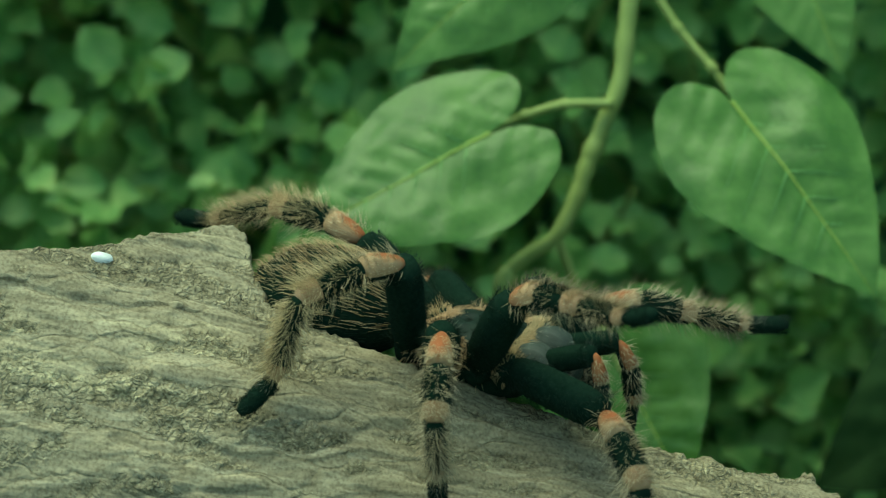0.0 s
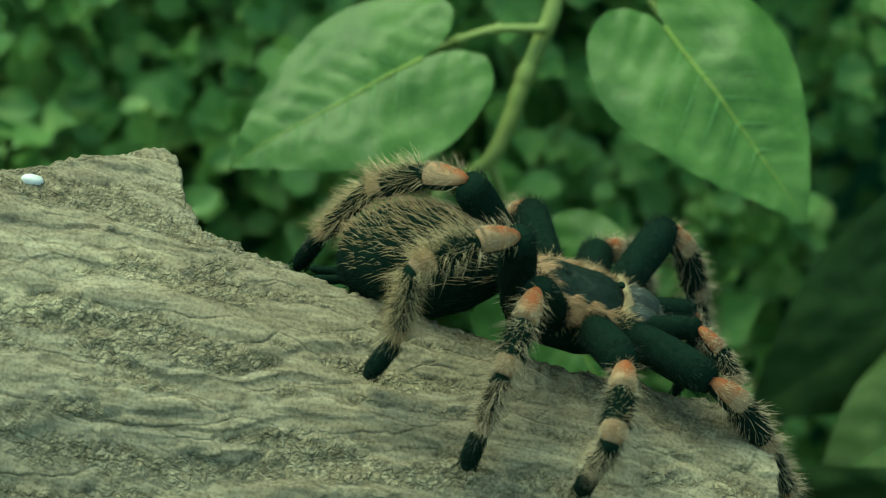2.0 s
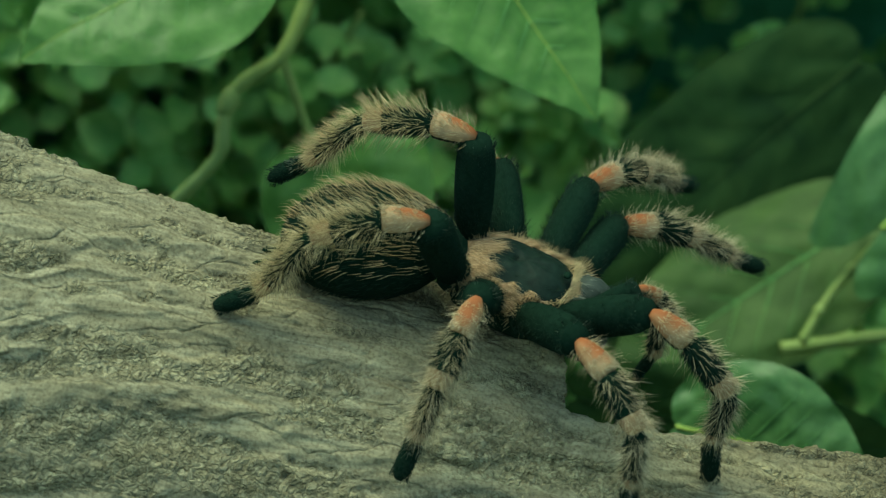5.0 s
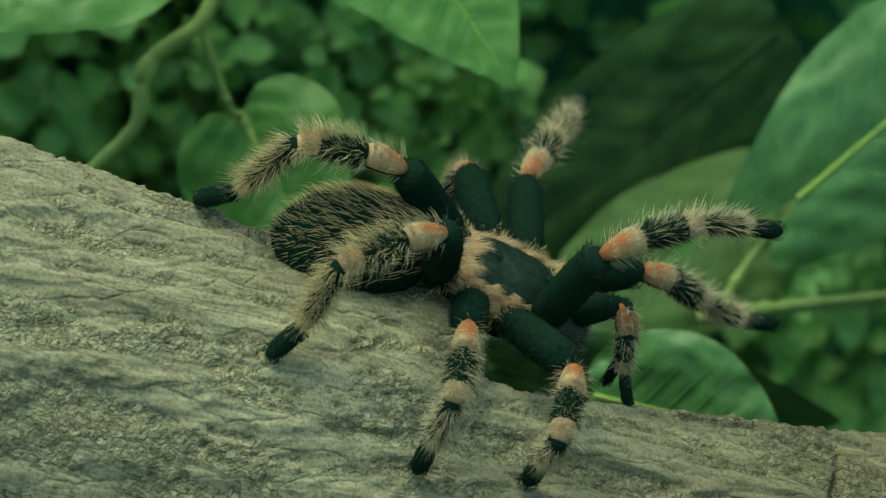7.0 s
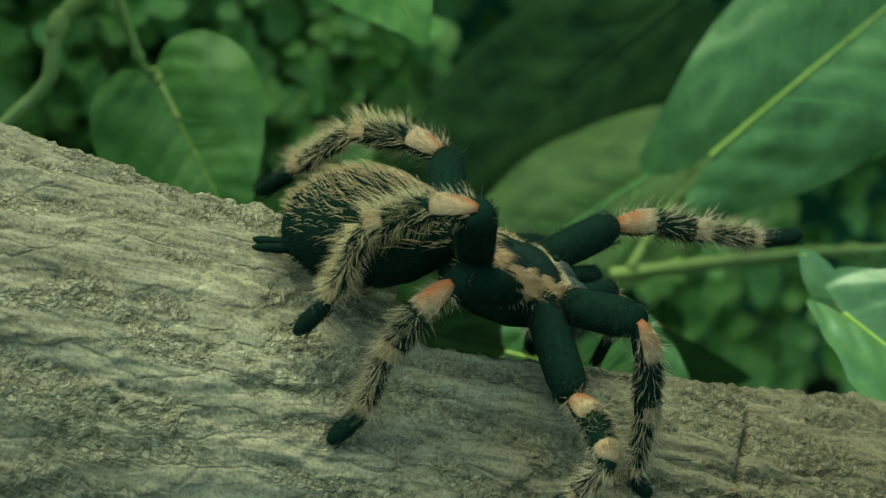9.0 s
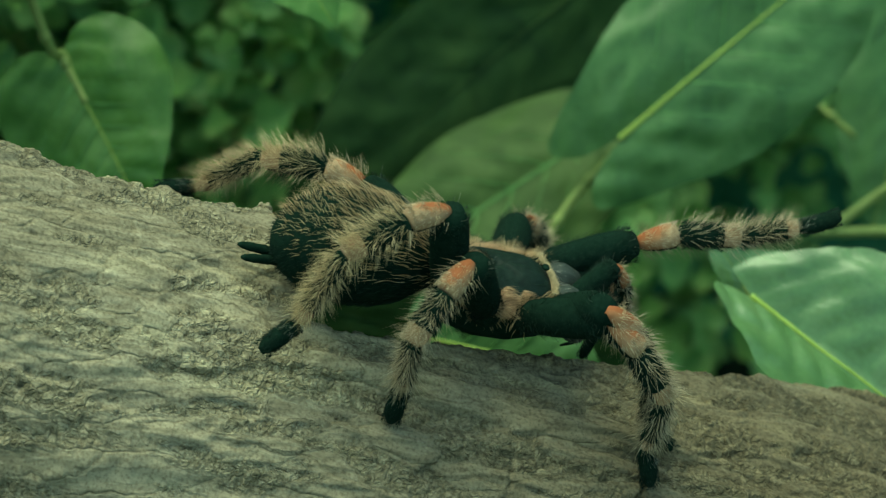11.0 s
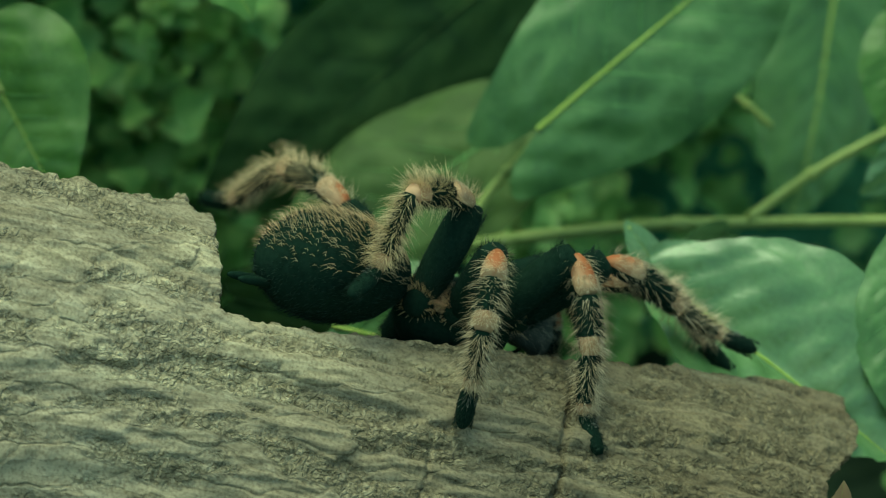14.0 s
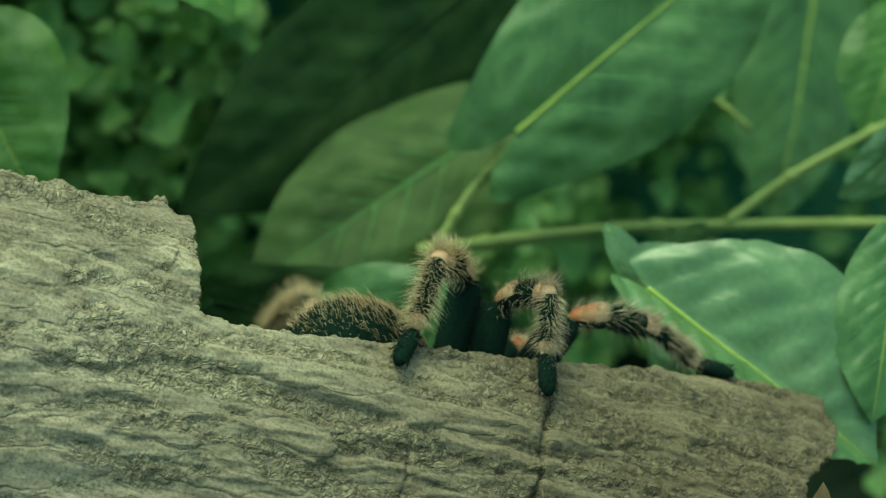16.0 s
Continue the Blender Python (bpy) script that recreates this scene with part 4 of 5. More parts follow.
def abdomen_part(spider):
    bm = bmesh.new()
    tall = 1.0
    rings = [(0.0000, 0.0017, 0.0000), (-0.0017, 0.0033, -0.0002), (-0.0045, 0.0065, 0.0000), (-0.0101, 0.0102, -0.0008), (-0.0157, 0.0121, -0.0012), (-0.0218, 0.0128, -0.0016), (-0.0280, 0.0123, -0.0020),
             (-0.0330, 0.0109, -0.0024), (-0.0370, 0.0084, -0.0028), (-0.0398, 0.0055, -0.0030), (-0.0412, 0.0022, -0.0031)]
    lathe(bm, rings, 28, tall)
    belly = part("abdomen", bm, [shell_black], spider, "velvety black abdomen with long buff hairs")
    rnd = random.Random(23)
    for mat, count, hair, thick, name in ((rust_hair, 1150, 0.0064, 0.000058, "long_hairs"), (black_hair, 3600, 0.0024, 0.00008, "down")):
        bm = bmesh.new()
        items = []
        while len(items) < count:
            x = rnd.uniform(-0.0408, -0.003)
            r, dz = along([(-a, b) for a, b in [(q[0], q[1]) for q in rings]], -x), along([(-q[0], (*q, 0.0)[2]) for q in rings], -x)
            a = math.pi / 2 + max(-1.5, min(1.5, rnd.gauss(0, 0.75))) if name == "long_hairs" else rnd.uniform(0, 2 * math.pi)
            n = Vector((0, math.cos(a), math.sin(a)))
            d = Vector((-1.5, 0, 0.05)) + n * 0.95 * min(1.0, (0.049 + x) / 0.018) + Vector((rnd.gauss(0, 0.15), rnd.gauss(0, 0.15), rnd.gauss(0, 0.15)))
            way = Vector((-1.4, 0, -0.35 if x > -0.027 else -1.5)) + n * (0.25 if x > -0.025 else -0.15)
            if x < -0.032:
                d.x *= 0.5
            items.append((Vector((x, n.y * r, dz + tall * n.z * r)), d, hair * rnd.uniform(0.35, 1) * (0.6 if x < -0.032 else 1.0), thick, way))
        spikes(bm, items, rnd, 0.2)
        part(name, bm, [mat], belly)
    for sgn in (-1, 1):
        bm = bmesh.new()
        lathe(bm, [(-0.003, 0.0010), (0.001, 0.0012), (0.0030, 0.0010), (0.0034, 0.0012), (0.0060, 0.0010), (0.0064, 0.0011), (0.0088, 0.0008), (0.0098, 0.0003)], 10)
        sp = part("spinneret", bm, [shell_black], belly, "finger-like black spinneret")
        sp.matrix_basis = pose(-0.0370, sgn * 0.0015, -0.0090, 0, 6, 180 - sgn * 6)


def build_tarantula():
    spider = new("tarantula")
    tagged(spider, "black tarantula with orange knees and buff-banded hairy legs", "spider")
    carapace_parts(spider)
    abdomen_part(spider)
    rnd = random.Random(7)
    legs = {}
    cache = {}
    for which in (1, 2, 3, 4, 0):
        k = 0.62 if which == 0 else (0.97 if which == 3 else 1.0)
        shaggy = {0: 0.5, 1: 0.6, 2: 0.65, 3: 0.75, 4: 1.2}[which]
        for kind, length in zip(("femur", "patella", "tibia", "metatarsus", "tarsus"), LENGTHS[which]):
            if which == 0 and kind == "metatarsus":
                continue
            cache[which, kind] = (segment_mesh(kind, length, k, which == 4), bristle_mesh(kind, length, k, shaggy, rnd))
        bm = bmesh.new()
        lathe(bm, [(-0.006, 0.0022 * k), (-0.004, 0.0034 * k), (0.0, 0.0036 * k), (0.002, 0.0034 * k), (0.0032, 0.0022 * k)], 14)
        cache[which, "coxa"] = mesh_of("coxa", bm, [shell_black])
        bm = bmesh.new()
        spikes(bm, coat(0.003, 0.0034 * k, 260, 0.0030 * k, 0.9, rnd, (-1.2, 0.9), 1.1, 0.00006), rnd, 0.3)
        cache[which, "coxa_hair"] = mesh_of("bristles", bm, [rust_hair])
        for side in (-1, 1):
            x, y, z = HIPS[which]
            hip = part_of("coxa", cache[which, "coxa"], spider)
            hip.matrix_basis = pose(x, side * y, z, 0, 0, side * {1: 40, 2: 72, 3: 108, 4: 142, 0: 18}[which])
            part_of("bristles", cache[which, "coxa_hair"], hip)
            chain = {}
            for kind in ("femur", "patella", "tibia", "metatarsus", "tarsus"):
                if (which, kind) in cache:
                    ob = part_of(kind, cache[which, kind][0], spider, "orange knee with a buff rim" if kind == "patella" else "")
                    part_of("bristles", cache[which, kind][1], ob)
                    chain[kind] = ob
            legs[which, side] = chain
    return spider, legs


def leg_poses(which, side, turn, lift, bend, knee, ankle, toe):
    """Poses of a leg's segments in the spider's space, from angles in degrees: the thigh's turn and lift, the side bend
    of the rest, and the slopes of shin, foot and toe."""
    lengths = LENGTHS[which]
    x, y, z = HIPS[which]
    at = Vector((x, side * y, z))
    out = {}
    for kind, length, yaw, slope in zip(("femur", "patella", "tibia", "metatarsus", "tarsus"), lengths,
                                        (turn, turn + bend, turn + bend, turn + bend, turn + bend), (lift, knee + 12, knee - 6, ankle, toe)):
        m = pose(*at, 0, -slope, side * yaw)
        out[kind] = m
        at = m @ Vector((length, 0, 0))
    return out


def step(leg, which, side, rows):
    tracks = {kind: [] for kind in leg}
    for t, *angles in rows:
        for kind, m in leg_poses(which, side, *angles).items():
            if kind in tracks:
                tracks[kind].append((t, m))
    for kind, keyed in tracks.items():
        walk(leg[kind], keyed)


# ---- build, small things last ----
ground()
hedge_backing()
hedge()
bark_log()
white_fleck()
vine()
tarantula, spider_legs = build_tarantula()


def motions():
    walk(tarantula, [
        (0, pose(-0.0732, -0.0147, 0.1346, 9.1, 5.0, -17.9)),
        (0.5, pose(-0.0679, -0.0270, 0.1357, 19.2, 6.8, -15.4)),
        (1, pose(-0.0589, -0.0116, 0.1317, 13.0, 3.2, -20.6)),
        (1.5, pose(-0.0470, -0.0115, 0.1287, 10.4, 7.6, -25.3)),
        (2, pose(-0.0363, -0.0086, 0.1255, 13.2, 19.8, 10.2)),
        (2.5, pose(-0.0266, -0.0208, 0.1259, 16.5, 9.6, -21.6)),
        (3, pose(-0.0162, -0.0258, 0.1211, 17.9, 19.3, 4.5)),
        (3.5, pose(-0.0099, -0.0315, 0.1156, 14.7, 20.8, -4.9)),
        (4, pose(-0.0071, -0.0290, 0.1144, 16.8, 20.6, -6.1)),
        (4.6, pose(-0.0033, -0.0264, 0.1116, 16.7, 20.7, -7.8)),
        (5.2, pose(0.0006, -0.0239, 0.1088, 16.6, 20.9, -9.6)),
        (5.9, pose(0.0052, -0.0209, 0.1056, 16.5, 21.1, -11.7)),
        (6.5, pose(0.0091, -0.0184, 0.1028, 16.4, 21.3, -13.5)),
        (7, pose(0.0138, -0.0167, 0.0994, 19.0, 24.2, -6.9)),
        (7.5, pose(0.0190, -0.0286, 0.1010, 15.0, 20.6, -1.0)),
        (8, pose(0.0230, -0.0331, 0.1022, 16.9, 16.0, -14.0)),
        (8.5, pose(0.0293, -0.0311, 0.0994, 14.9, 16.0, -6.7)),
        (9, pose(0.0354, -0.0264, 0.0956, 14.0, 26.9, 27.1)),
        (9.6, pose(0.0409, -0.0253, 0.0929, 14.7, 22.7, 22.6)),
        (10.2, pose(0.0464, -0.0243, 0.0902, 15.5, 18.5, 18.1)),
        (10.9, pose(0.0528, -0.0231, 0.0870, 16.4, 13.6, 12.9)),
        (11.5, pose(0.0583, -0.0220, 0.0843, 17.1, 9.4, 8.4)),
        (12, pose(0.0613, -0.0164, 0.0817, 10.3, 7.3, 14.7)),
        (12.5, pose(0.0627, -0.0231, 0.0838, 8.4, 5.0, 10.5)),
        (13, pose(0.0647, -0.0234, 0.0836, 2.5, -1.5, -2.1)),
        (13.5, pose(0.0681, -0.0105, 0.0781, -0.1, 5.3, 18.1)),
        (14, pose(0.0655, -0.0039, 0.0729, -7.9, 14.4, 17.0)),
        (14.5, pose(0.0651, 0.0018, 0.0654, -10.4, 25.3, 26.7)),
        (15, pose(0.0705, 0.0033, 0.0587, -10.7, 25.3, 16.2)),
        (15.5, pose(0.0718, 0.0053, 0.0522, -13.0, 25.7, 18.3)),
        (16, pose(0.0747, 0.0065, 0.0471, -14.2, 19.7, 25.2)),
    ])
    abdomen = next(o for o in tarantula.children if o.name.startswith("abdomen"))
    walk(abdomen, [
        (0, pose(-0.0135, 0, 0.0005, 0, 11.6, 10.1)),
        (0.5, pose(-0.0135, 0, 0.0005, 0, 4.9, 0.9)),
        (1, pose(-0.0135, 0, 0.0005, 0, 9.9, 14.6)),
        (1.5, pose(-0.0135, 0, 0.0005, 0, 9.1, 29.0)),
        (2, pose(-0.0135, 0, 0.0005, 0, -7.2, -0.1)),
        (2.5, pose(-0.0135, 0, 0.0005, 0, 0.4, 12.8)),
        (3, pose(-0.0135, 0, 0.0005, 0, -0.8, 13.3)),
        (3.5, pose(-0.0135, 0, 0.0005, 0, -16.1, -3.4)),
        (4, pose(-0.0135, 0, 0.0005, 0, -1.5, 19.6)),
        (4.6, pose(-0.0135, 0, 0.0005, 0, -2.3, 20.6)),
        (5.2, pose(-0.0135, 0, 0.0005, 0, -3.2, 21.5)),
        (5.9, pose(-0.0135, 0, 0.0005, 0, -4.2, 22.7)),
        (6.5, pose(-0.0135, 0, 0.0005, 0, -5.1, 23.6)),
        (7, pose(-0.0135, 0, 0.0005, 0, -9.3, 20.8)),
        (7.5, pose(-0.0135, 0, 0.0005, 0, -15.8, -8.0)),
        (8, pose(-0.0135, 0, 0.0005, 0, -11.6, -2.3)),
        (8.5, pose(-0.0135, 0, 0.0005, 0, -11.7, -8.9)),
        (9, pose(-0.0135, 0, 0.0005, 0, -18.0, -21.7)),
        (9.6, pose(-0.0135, 0, 0.0005, 0, -10.3, -14.9)),
        (10.2, pose(-0.0135, 0, 0.0005, 0, -2.5, -8.1)),
        (10.9, pose(-0.0135, 0, 0.0005, 0, 6.5, -0.2)),
        (11.5, pose(-0.0135, 0, 0.0005, 0, 14.2, 6.5)),
        (12, pose(-0.0135, 0, 0.0005, 0, 13.3, -1.4)),
        (12.5, pose(-0.0135, 0, 0.0005, 0, 16.1, 3.9)),
        (13, pose(-0.0135, 0, 0.0005, 0, 6.6, -24.2)),
        (13.5, pose(-0.0135, 0, 0.0005, 0, 16.3, -1.4)),
        (14, pose(-0.0135, 0, 0.0005, 0, 8.9, 10.5)),
        (14.5, pose(-0.0135, 0, 0.0005, 0, 4.5, 10.8)),
        (15, pose(-0.0135, 0, 0.0005, 0, -2.0, 18.2)),
        (15.5, pose(-0.0135, 0, 0.0005, 0, -1.5, 16.3)),
        (16, pose(-0.0135, 0, 0.0005, 0, 5.1, 7.0)),
    ])
    step(spider_legs[4, -1], 4, -1, [
        (0, 69, 70, 57, -6, -69, -33),
        (0.5, 56, 73, 92, -10, -64, -31),
        (1, 97, 59, 34, 7, -54, -20),
        (1.5, 196, 106, -87, -8, -76, -65),
        (2, 118, 53, 33, -21, -99, -65),
        (2.5, 70, 64, 72, -9, -75, -34),
        (3, 136, 47, 49, -34, -73, -44),
        (3.5, 131, 46, 48, -29, -61, -40),
        (4, 130, 43, 47, -28, -55, -32),
        (4.6, 119, 59, 33, -22, -60, -28),
        (5.2, 120, 52, 43, -25, -70, -38),
        (5.9, 92, 66, 37, -16, -72, -40),
        (6.5, 87, 57, 38, -9, -84, -58),
        (7, 103, 58, 32, -15, -84, -53),
        (7.5, 116, 52, 57, -36, -83, -52),
        (8, 109, 62, 48, -32, -69, -40),
        (8.5, 121, 51, 50, -31, -61, -41),
        (9, 143, 40, 84, -44, -95, -76),
        (9.6, 149, 63, 38, -45, -85, -65),
        (10.2, 166, 58, 30, -42, -83, -60),
        (10.9, 154, 70, 9, -27, -73, -46),
        (11.5, 150, 62, 14, -18, -74, -46),
        (12, 144, 53, 33, -18, -66, -34),
        (12.5, 138, 53, 46, -21, -64, -32),
        (13, 117, 55, 55, -11, -56, -22),
        (13.5, 151, 41, 32, -12, -54, -20),
        (14, 155, 116, -6, 2, -70, -35),
        (14.5, 152, 111, -18, -22, -94, -68),
        (15, 115, 68, 14, -12, -115, -110),
        (15.5, 111, 68, 29, -5, -112, -81),
        (16, 141, 104, 2, 4, -66, -51),
    ])
    step(spider_legs[3, -1], 3, -1, [
        (0, 63, 41, 8, -33, -95, -100),
        (0.5, 64, 59, 18, -34, -92, -96),
        (1, 69, 51, 26, -33, -80, -49),
        (1.5, 85, 48, 14, -38, -69, -32),
        (2, 120, 35, -18, -37, -83, -90),
        (2.5, 69, 18, 3, -25, -95, -101),
        (3, 114, 23, -20, -41, -105, -93),
        (3.5, 113, 33, 14, -82, -89, -63),
        (4, 112, 32, 9, -74, -85, -46),
        (4.6, 111, 30, 10, -63, -85, -62),
        (5.2, 86, 38, 1, -39, -83, -66),
        (5.9, 90, 24, 0, -31, -93, -85),
        (6.5, 75, 20, -4, -10, -94, -94),
        (7, 88, 27, -8, -12, -95, -91),
        (7.5, 99, 27, 22, -89, -98, -71),
        (8, 88, 35, 33, -75, -91, -57),
        (8.5, 105, 29, 40, -81, -80, -51),
        (9, 156, 0, 18, -79, -102, -68),
        (9.6, 162, 16, 8, -75, -101, -74),
        (10.2, 134, 42, -6, -58, -96, -77),
        (10.9, 142, 50, -5, -50, -102, -91),
        (11.5, 133, 62, -14, -34, -105, -101),
        (12, 138, 46, -10, -32, -110, -109),
        (12.5, 122, 59, -5, -52, -104, -105),
        (13, 74, 50, 14, -97, -105, -109),
        (13.5, 113, 48, 4, -44, -109, -110),
        (14, 91, 50, 24, -49, -102, -108),
        (14.5, 103, 53, 18, -43, -104, -89),
        (15, 106, 103, -27, -6, -73, -47),
        (15.5, 113, 102, -33, 1, -66, -58),
        (16, 98, 86, -5, 7, -81, -66),
    ])
    step(spider_legs[2, -1], 2, -1, [
        (0, 27, 58, 0, 14, 9, 25),
        (0.5, 43, 17, -42, -75, -79, -60),
        (1, 34, -6, 12, -11, -118, -117),
        (1.5, 28, 9, 32, -26, -112, -112),
        (2, 79, 13, 16, -19, -122, -116),
        (2.5, 38, 48, -7, 8, -38, -30),
        (3, 65, 23, -63, -47, -44, -54),
        (3.5, 54, 5, -61, -62, -38, -110),
        (4, 55, 35, -63, -43, -50, -48),
        (4.6, 42, 41, -38, -24, -61, -58),
        (5.2, 54, 25, -18, -23, -80, -76),
        (5.9, 32, 29, 11, -5, -93, -84),
        (6.5, 33, 14, 40, -1, -115, -102),
        (7, 43, 19, 41, -3, -117, -101),
        (7.5, 53, 22, 48, -34, -116, -109),
        (8, 42, 60, -19, 22, -19, -11),
        (8.5, 43, 9, -49, -51, -48, -38),
        (9, 74, -26, 19, -4, -107, -125),
        (9.6, 66, 4, -9, -9, -102, -97),
        (10.2, 79, 6, -22, -30, -102, -88),
        (10.9, 56, 32, -32, -37, -90, -66),
        (11.5, 62, 35, -48, -56, -88, -57),
        (12, 74, 30, -51, -65, -94, -56),
        (12.5, 64, 29, -47, -82, -90, -59),
        (13, 37, 28, -22, -95, -97, -82),
        (13.5, 69, 39, -62, -72, -88, -58),
        (14, 36, 49, 26, -67, -84, -48),
        (14.5, 49, 56, 42, -50, -75, -56),
        (15, 10, 73, -23, -7, -19, 4),
        (15.5, 33, 63, -28, 4, -10, 7),
        (16, 41, 63, -28, 2, -28, -3),
    ])
    step(spider_legs[1, -1], 1, -1, [
        (0, 11, -11, 38, -15, -114, -114),
        (0.5, 9, 24, -22, -58, -91, -79),
        (1, -6, 48, -48, 5, -0, 10),
        (1.5, -11, 4, -6, -39, -39, -10),
        (2, 40, 5, -47, -37, -47, -41),
        (2.5, 2, 6, -5, -71, -95, -52),
        (3, 37, 39, -53, -65, -80, -39),
        (3.5, 30, 53, -31, -75, -69, -54),
        (4, 25, 58, -53, -66, -83, -51),
        (4.6, 31, 43, -30, -48, -89, -67),
        (5.2, 14, 39, -11, -22, -87, -74),
        (5.9, 33, 11, 8, -12, -96, -95),
        (6.5, 24, -7, 37, 2, -102, -110),
        (7, -1, 78, -39, 20, -7, -11),
        (7.5, -10, -2, 9, -28, -17, 8),
        (8, 21, 9, -41, -57, -70, -54),
        (8.5, 29, 24, -72, -62, -76, -40),
        (9, 83, 25, -70, -55, -68, -30),
        (9.6, 86, 30, -69, -54, -71, -33),
        (10.2, 69, 46, -76, -43, -67, -29),
        (10.9, 81, 39, -84, -46, -73, -36),
        (11.5, 74, 43, -96, -45, -72, -38),
        (12, 49, 17, -51, -35, -38, -15),
        (12.5, 0, -5, 4, -51, -44, -20),
        (13, -21, -7, 18, -64, -58, -25),
        (13.5, 55, 21, -43, -59, -55, -29),
        (14, 11, 42, -13, -23, -20, -12),
        (14.5, 6, 4, -40, -20, -16, -2),
        (15, 2, 0, -37, -24, -18, -5),
        (15.5, -7, -2, -29, -22, -18, -7),
        (16, -13, -3, -24, -23, -20, -8),
    ])
    step(spider_legs[4, 1], 4, 1, [
        (0, 162, 31, 13, 8, -23, -2),
        (0.5, 139, 117, 22, -3, -58, -62),
        (1, 124, 115, 43, -3, -39, -47),
        (1.5, 146, 19, 35, -13, -48, -53),
        (2, 194, 46, -43, -34, -67, -74),
        (2.5, 123, 113, 51, -17, -52, -44),
        (3, 250, 71, -94, -27, -71, -61),
        (3.5, 248, 71, -101, -29, -61, -70),
        (4, 237, 70, -85, -29, -64, -70),
        (4.6, 186, 71, 1, -28, -65, -60),
        (5.2, 171, 76, 10, -11, -59, -45),
        (5.9, 192, 56, 22, -9, -66, -38),
        (6.5, 214, 52, -3, 5, -66, -35),
        (7, 209, 44, -9, 1, -65, -33),
        (7.5, 247, 74, -84, -10, -68, -40),
        (8, 102, 110, 66, -12, -64, -69),
        (8.5, 88, 108, 79, -12, -60, -66),
        (9, 79, 20, 43, -23, -64, -65),
        (9.6, 97, 14, 44, -22, -62, -53),
        (10.2, 90, 22, 41, -8, -50, -36),
        (10.9, 119, 6, 37, -10, -50, -28),
        (11.5, 120, -1, 32, -2, -40, -16),
        (12, 101, 15, 49, -1, -33, -10),
        (12.5, 83, 15, 59, 2, -46, -22),
        (13, 102, 21, 53, 13, -38, -7),
        (13.5, 89, 30, 41, 4, -39, -7),
        (14, 108, 35, 5, 9, -39, -5),
        (14.5, 118, 37, -25, 13, -28, 4),
        (15, 141, 19, -36, 18, -21, 5),
        (15.5, 132, 17, -27, 19, 2, 28),
        (16, 120, 19, -44, 12, -24, -46),
    ])
    step(spider_legs[3, 1], 3, 1, [
        (0, 139, 5, -5, -51, -77, -67),
        (0.5, 139, 10, 1, -50, -75, -65),
        (1, 122, 10, -9, -55, -80, -70),
        (1.5, 143, 10, -15, -57, -82, -71),
        (2, 106, 12, -10, -53, -82, -67),
        (2.5, 121, 6, -5, -56, -82, -70),
        (3, 105, 3, -13, -54, -80, -69),
        (3.5, 99, 4, -13, -52, -76, -65),
        (4, 105, 8, -21, -52, -75, -65),
        (4.6, 100, 32, -15, -51, -73, -62),
        (5.2, 126, 19, -20, -62, -79, -69),
        (5.9, 117, 31, -17, -54, -74, -63),
        (6.5, 131, 12, -23, -56, -79, -69),
        (7, 125, 10, -33, -55, -77, -67),
        (7.5, 122, -0, -13, -54, -81, -68),
        (8, 113, 4, -22, -50, -72, -64),
        (8.5, 107, -2, -13, -50, -75, -65),
        (9, 94, -13, -22, -47, -73, -62),
        (9.6, 75, -11, -9, -39, -65, -59),
        (10.2, 86, -30, -10, -51, -72, -66),
        (10.9, 64, -28, -5, -44, -67, -62),
        (11.5, 63, -44, -4, -52, -75, -67),
        (12, 65, -54, -1, -55, -79, -70),
        (12.5, 75, -48, 2, -56, -80, -71),
        (13, 97, -46, 3, -56, -80, -70),
        (13.5, 91, -45, 2, -55, -78, -69),
        (14, 82, -40, 10, -54, -81, -70),
        (14.5, 86, -43, 4, -54, -82, -70),
        (15, 86, -36, 5, -55, -84, -70),
        (15.5, 85, -39, 4, -54, -84, -70),
        (16, 82, -36, 6, -55, -85, -71),
    ])
    step(spider_legs[2, 1], 2, 1, [
        (0, 98, -1, -31, -58, -77, -66),
        (0.5, 105, -6, -26, -61, -79, -68),
        (1, 113, 5, -21, -57, -77, -68),
        (1.5, 117, 6, -49, -12, -39, -43),
        (2, 77, -6, -28, -22, -46, -44),
        (2.5, 65, -24, -16, -42, -65, -54),
        (3, 68, -14, -15, -41, -63, -53),
        (3.5, 80, -6, -12, -44, -66, -56),
        (4, 89, 6, -17, -47, -70, -59),
        (4.6, 100, 12, -22, -33, -52, -38),
        (5.2, 81, 23, -27, -1, -21, -8),
        (5.9, 99, 9, -39, 14, 1, 15),
        (6.5, 89, 8, -46, 32, 28, 41),
        (7, 109, 10, -26, -3, -5, 8),
        (7.5, 42, -4, -15, -34, -39, -26),
        (8, 98, -11, -13, -42, -53, -42),
        (8.5, 39, -12, 0, -45, -62, -51),
        (9, 37, -3, -4, -36, -56, -46),
        (9.6, 53, -7, -12, -35, -61, -54),
        (10.2, 42, 3, -13, -28, -60, -53),
        (10.9, 68, -7, -24, -38, -73, -63),
        (11.5, 67, -8, -26, -37, -74, -65),
        (12, 58, 7, -26, -36, -79, -69),
        (12.5, 65, 10, -45, 16, 1, 11),
        (13, 51, -6, 2, -41, -40, -28),
        (13.5, 16, 8, 3, -52, -60, -48),
        (14, -11, 28, 18, -47, -66, -55),
        (14.5, 14, 21, 9, -24, -43, -33),
        (15, 31, 20, 11, 1, -22, -10),
        (15.5, 27, 23, 12, -2, -21, -9),
        (16, 24, 31, 12, -4, -21, -8),
    ])
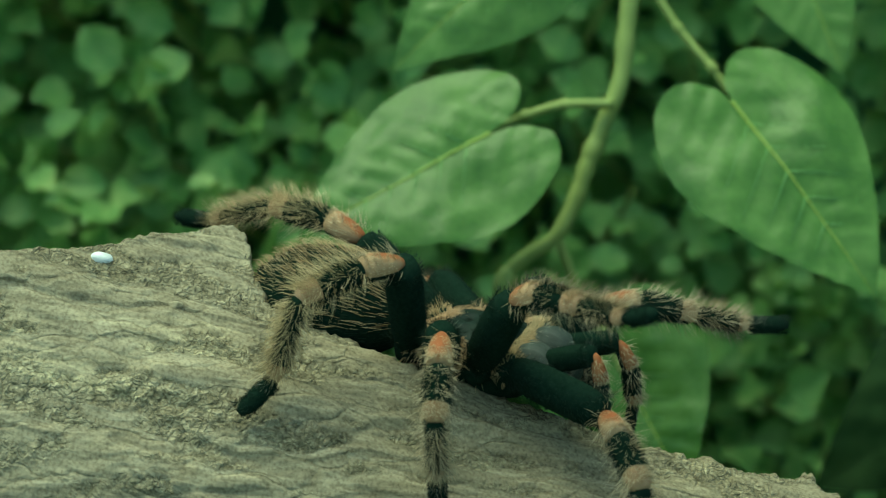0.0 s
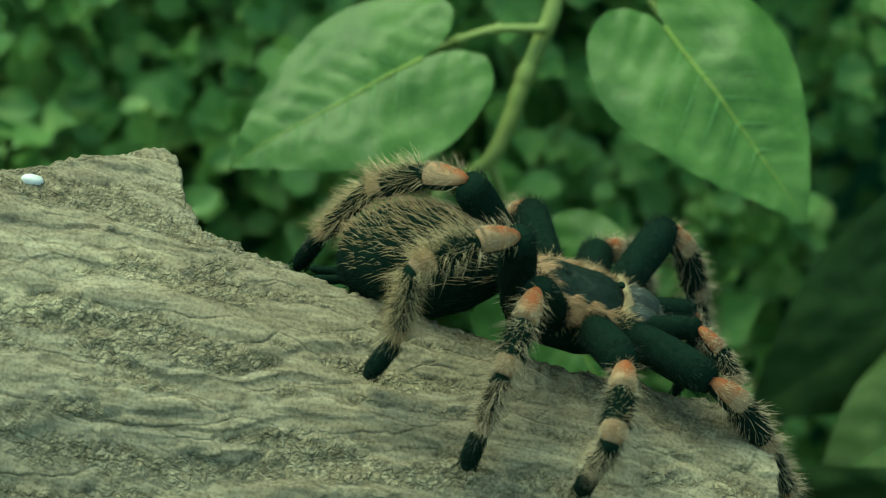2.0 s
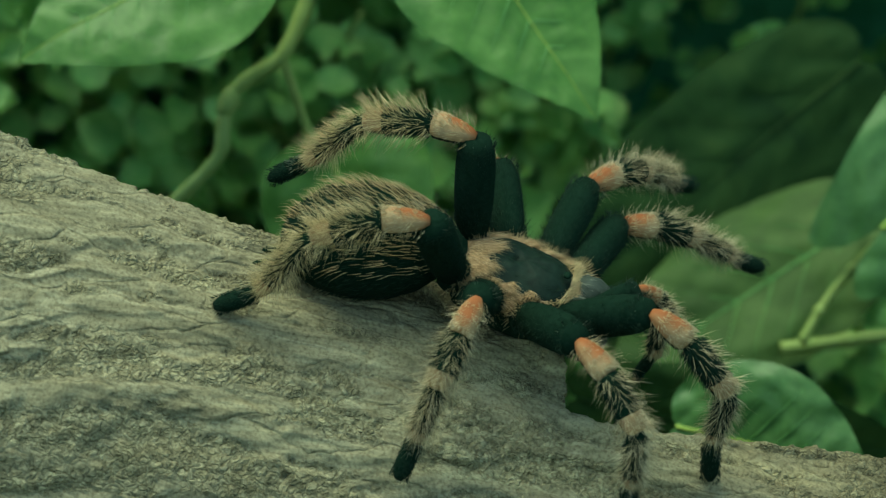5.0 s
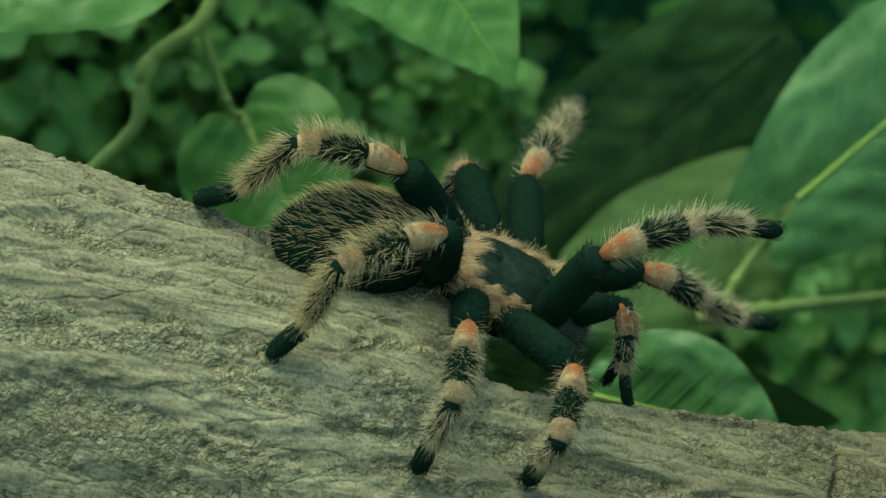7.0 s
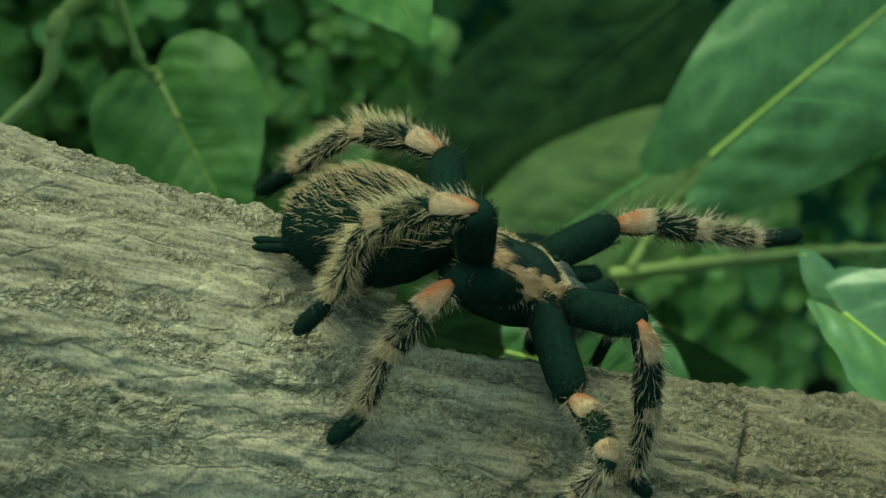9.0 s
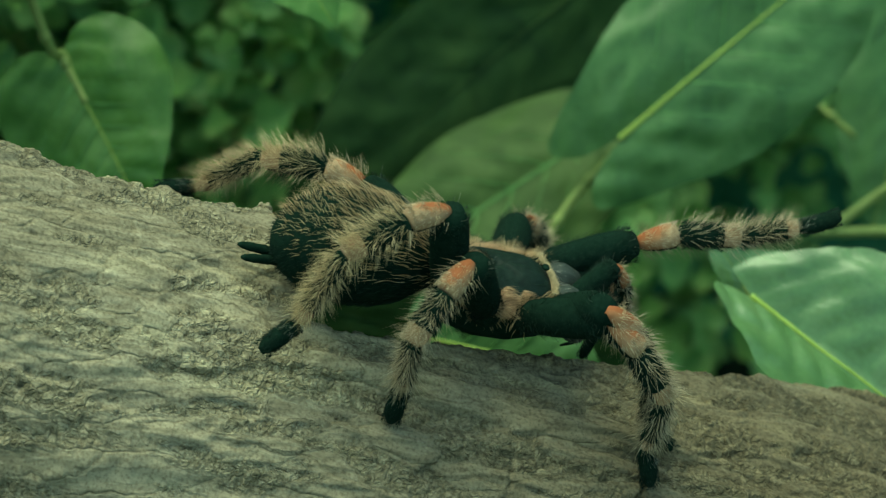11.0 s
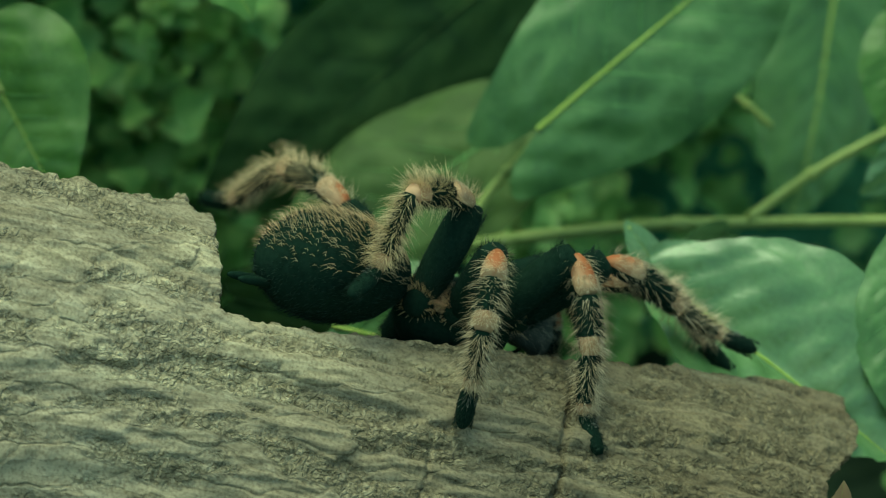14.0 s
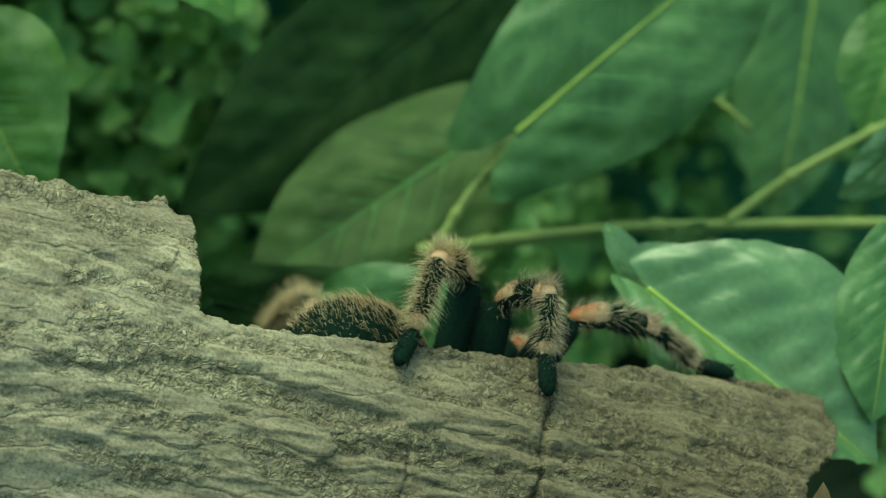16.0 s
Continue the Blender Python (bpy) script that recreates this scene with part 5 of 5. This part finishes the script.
    step(spider_legs[1, 1], 1, 1, [
        (0, 81, -6, -42, -15, -19, -7),
        (0.5, 63, -24, -44, -50, -60, -46),
        (1, 75, -12, -35, -56, -82, -64),
        (1.5, 98, 9, -45, -68, -58, -49),
        (2, 63, 25, -42, -50, -63, -41),
        (2.5, 99, 100, -45, 7, 9, 19),
        (3, 38, 17, -28, -25, -25, -6),
        (3.5, 58, -27, -36, -49, -65, -49),
        (4, 91, 10, -60, 17, 1, 9),
        (4.6, 73, 15, -50, 5, -13, -4),
        (5.2, 83, -4, -40, -22, -30, -22),
        (5.9, 54, -7, -23, -35, -43, -34),
        (6.5, 51, -25, -12, -60, -59, -49),
        (7, 46, -2, -14, -24, -20, -3),
        (7.5, 48, -9, -35, -46, -66, -57),
        (8, 81, 3, -40, 4, 10, 10),
        (8.5, 49, -20, -10, -47, -61, -55),
        (9, 22, 32, -29, 18, 17, 31),
        (9.6, 11, 31, -26, 23, 21, 32),
        (10.2, 33, 18, -23, 14, 18, 31),
        (10.9, 12, 19, -16, 15, 22, 33),
        (11.5, 19, 5, -10, 5, 19, 31),
        (12, 34, -10, -11, -49, -35, -23),
        (12.5, 35, -7, -6, -55, -43, -32),
        (13, 54, -11, -2, -22, -49, -38),
        (13.5, 18, 0, 1, -15, -50, -39),
        (14, -16, 23, 13, -3, -45, -37),
        (14.5, 0, -3, 21, -14, -30, -20),
        (15, 7, 2, 36, -14, -16, -4),
        (15.5, 2, 8, 37, -12, -16, -5),
        (16, -4, 5, 41, -17, -17, -4),
    ])
    step(spider_legs[0, -1], 0, -1, [
        (0, 0, 20, 0, -90, -76, -52),
        (0.5, 17, 31, 11, -95, -91, -82),
        (1, -10, 22, -34, -110, -102, -107),
        (1.5, 11, 9, -12, -78, -98, -90),
        (2, 30, 30, -3, -33, -86, -76),
        (2.5, 9, 43, 3, -38, -69, -56),
        (3, -12, 55, 10, -43, -51, -37),
        (3.5, -15, 53, 7, -43, -58, -45),
        (4, -19, 50, 4, -44, -64, -53),
        (4.6, -19, 34, 3, -44, -68, -57),
        (5.2, -49, 26, 2, -38, -67, -57),
        (5.9, -43, -1, 1, -45, -76, -66),
        (6.5, -61, -17, 0, -45, -80, -70),
        (7, -7, 47, 41, -57, -60, -48),
        (7.5, 17, 22, 13, -75, -80, -71),
        (8, -7, 15, 9, -69, -89, -81),
        (8.5, -31, 7, 5, -63, -99, -92),
        (9, -22, 17, 2, -52, -91, -81),
        (9.6, -16, 23, 5, -55, -93, -84),
        (10.2, -40, 38, 9, -52, -91, -83),
        (10.9, -27, 37, 14, -63, -98, -91),
        (11.5, -39, 43, 17, -66, -100, -94),
        (12, -25, 50, 22, -64, -92, -82),
        (12.5, -48, 43, 7, -60, -86, -76),
        (13, -55, 2, 3, -45, -82, -72),
        (13.5, -55, 2, 3, -45, -82, -72),
        (14, -55, 2, 3, -45, -82, -72),
        (14.5, -55, 2, 3, -45, -82, -72),
        (15, -55, 2, 3, -45, -82, -72),
        (15.5, -55, 2, 3, -45, -82, -72),
        (16, -55, 2, 3, -45, -82, -72),
    ])
    step(spider_legs[0, 1], 0, 1, [
        (0, 18, 7, 0, -80, -105, -98),
        (0.5, 18, 11, 0, -73, -99, -92),
        (1, 18, 1, 0, -86, -113, -106),
        (1.5, 18, 13, 0, -82, -100, -93),
        (2, 18, 4, 0, -72, -103, -96),
        (2.5, 18, 7, 0, -84, -112, -105),
        (3, 18, 11, 0, -84, -97, -90),
        (3.5, 18, 1, 0, -72, -108, -101),
        (4, 18, 12, 0, -82, -108, -101),
        (4.6, 18, 2, 0, -83, -99, -92),
        (5.2, 18, 12, 0, -73, -112, -105),
        (5.9, 18, 1, 0, -88, -98, -91),
        (6.5, 18, 12, 0, -74, -113, -106),
        (7, 18, 4, 0, -78, -99, -92),
        (7.5, 18, 6, 0, -88, -105, -98),
        (8, 18, 11, 0, -76, -111, -104),
        (8.5, 18, 1, 0, -76, -97, -90),
        (9, 18, 12, 0, -88, -109, -102),
        (9.6, 18, 2, 0, -75, -104, -97),
        (10.2, 18, 11, 0, -80, -103, -96),
        (10.9, 18, 2, 0, -83, -106, -99),
        (11.5, 18, 12, 0, -73, -101, -94),
        (12, 18, 5, 0, -86, -113, -106),
        (12.5, 18, 5, 0, -82, -98, -91),
        (13, 18, 12, 0, -72, -106, -99),
        (13.5, 18, 1, 0, -84, -110, -103),
        (14, 18, 12, 0, -84, -97, -90),
        (14.5, 18, 6, 0, -72, -110, -103),
        (15, 18, 5, 0, -82, -106, -99),
        (15.5, 18, 12, 0, -86, -98, -91),
        (16, 18, 1, 0, -73, -113, -106),
    ])


motions()
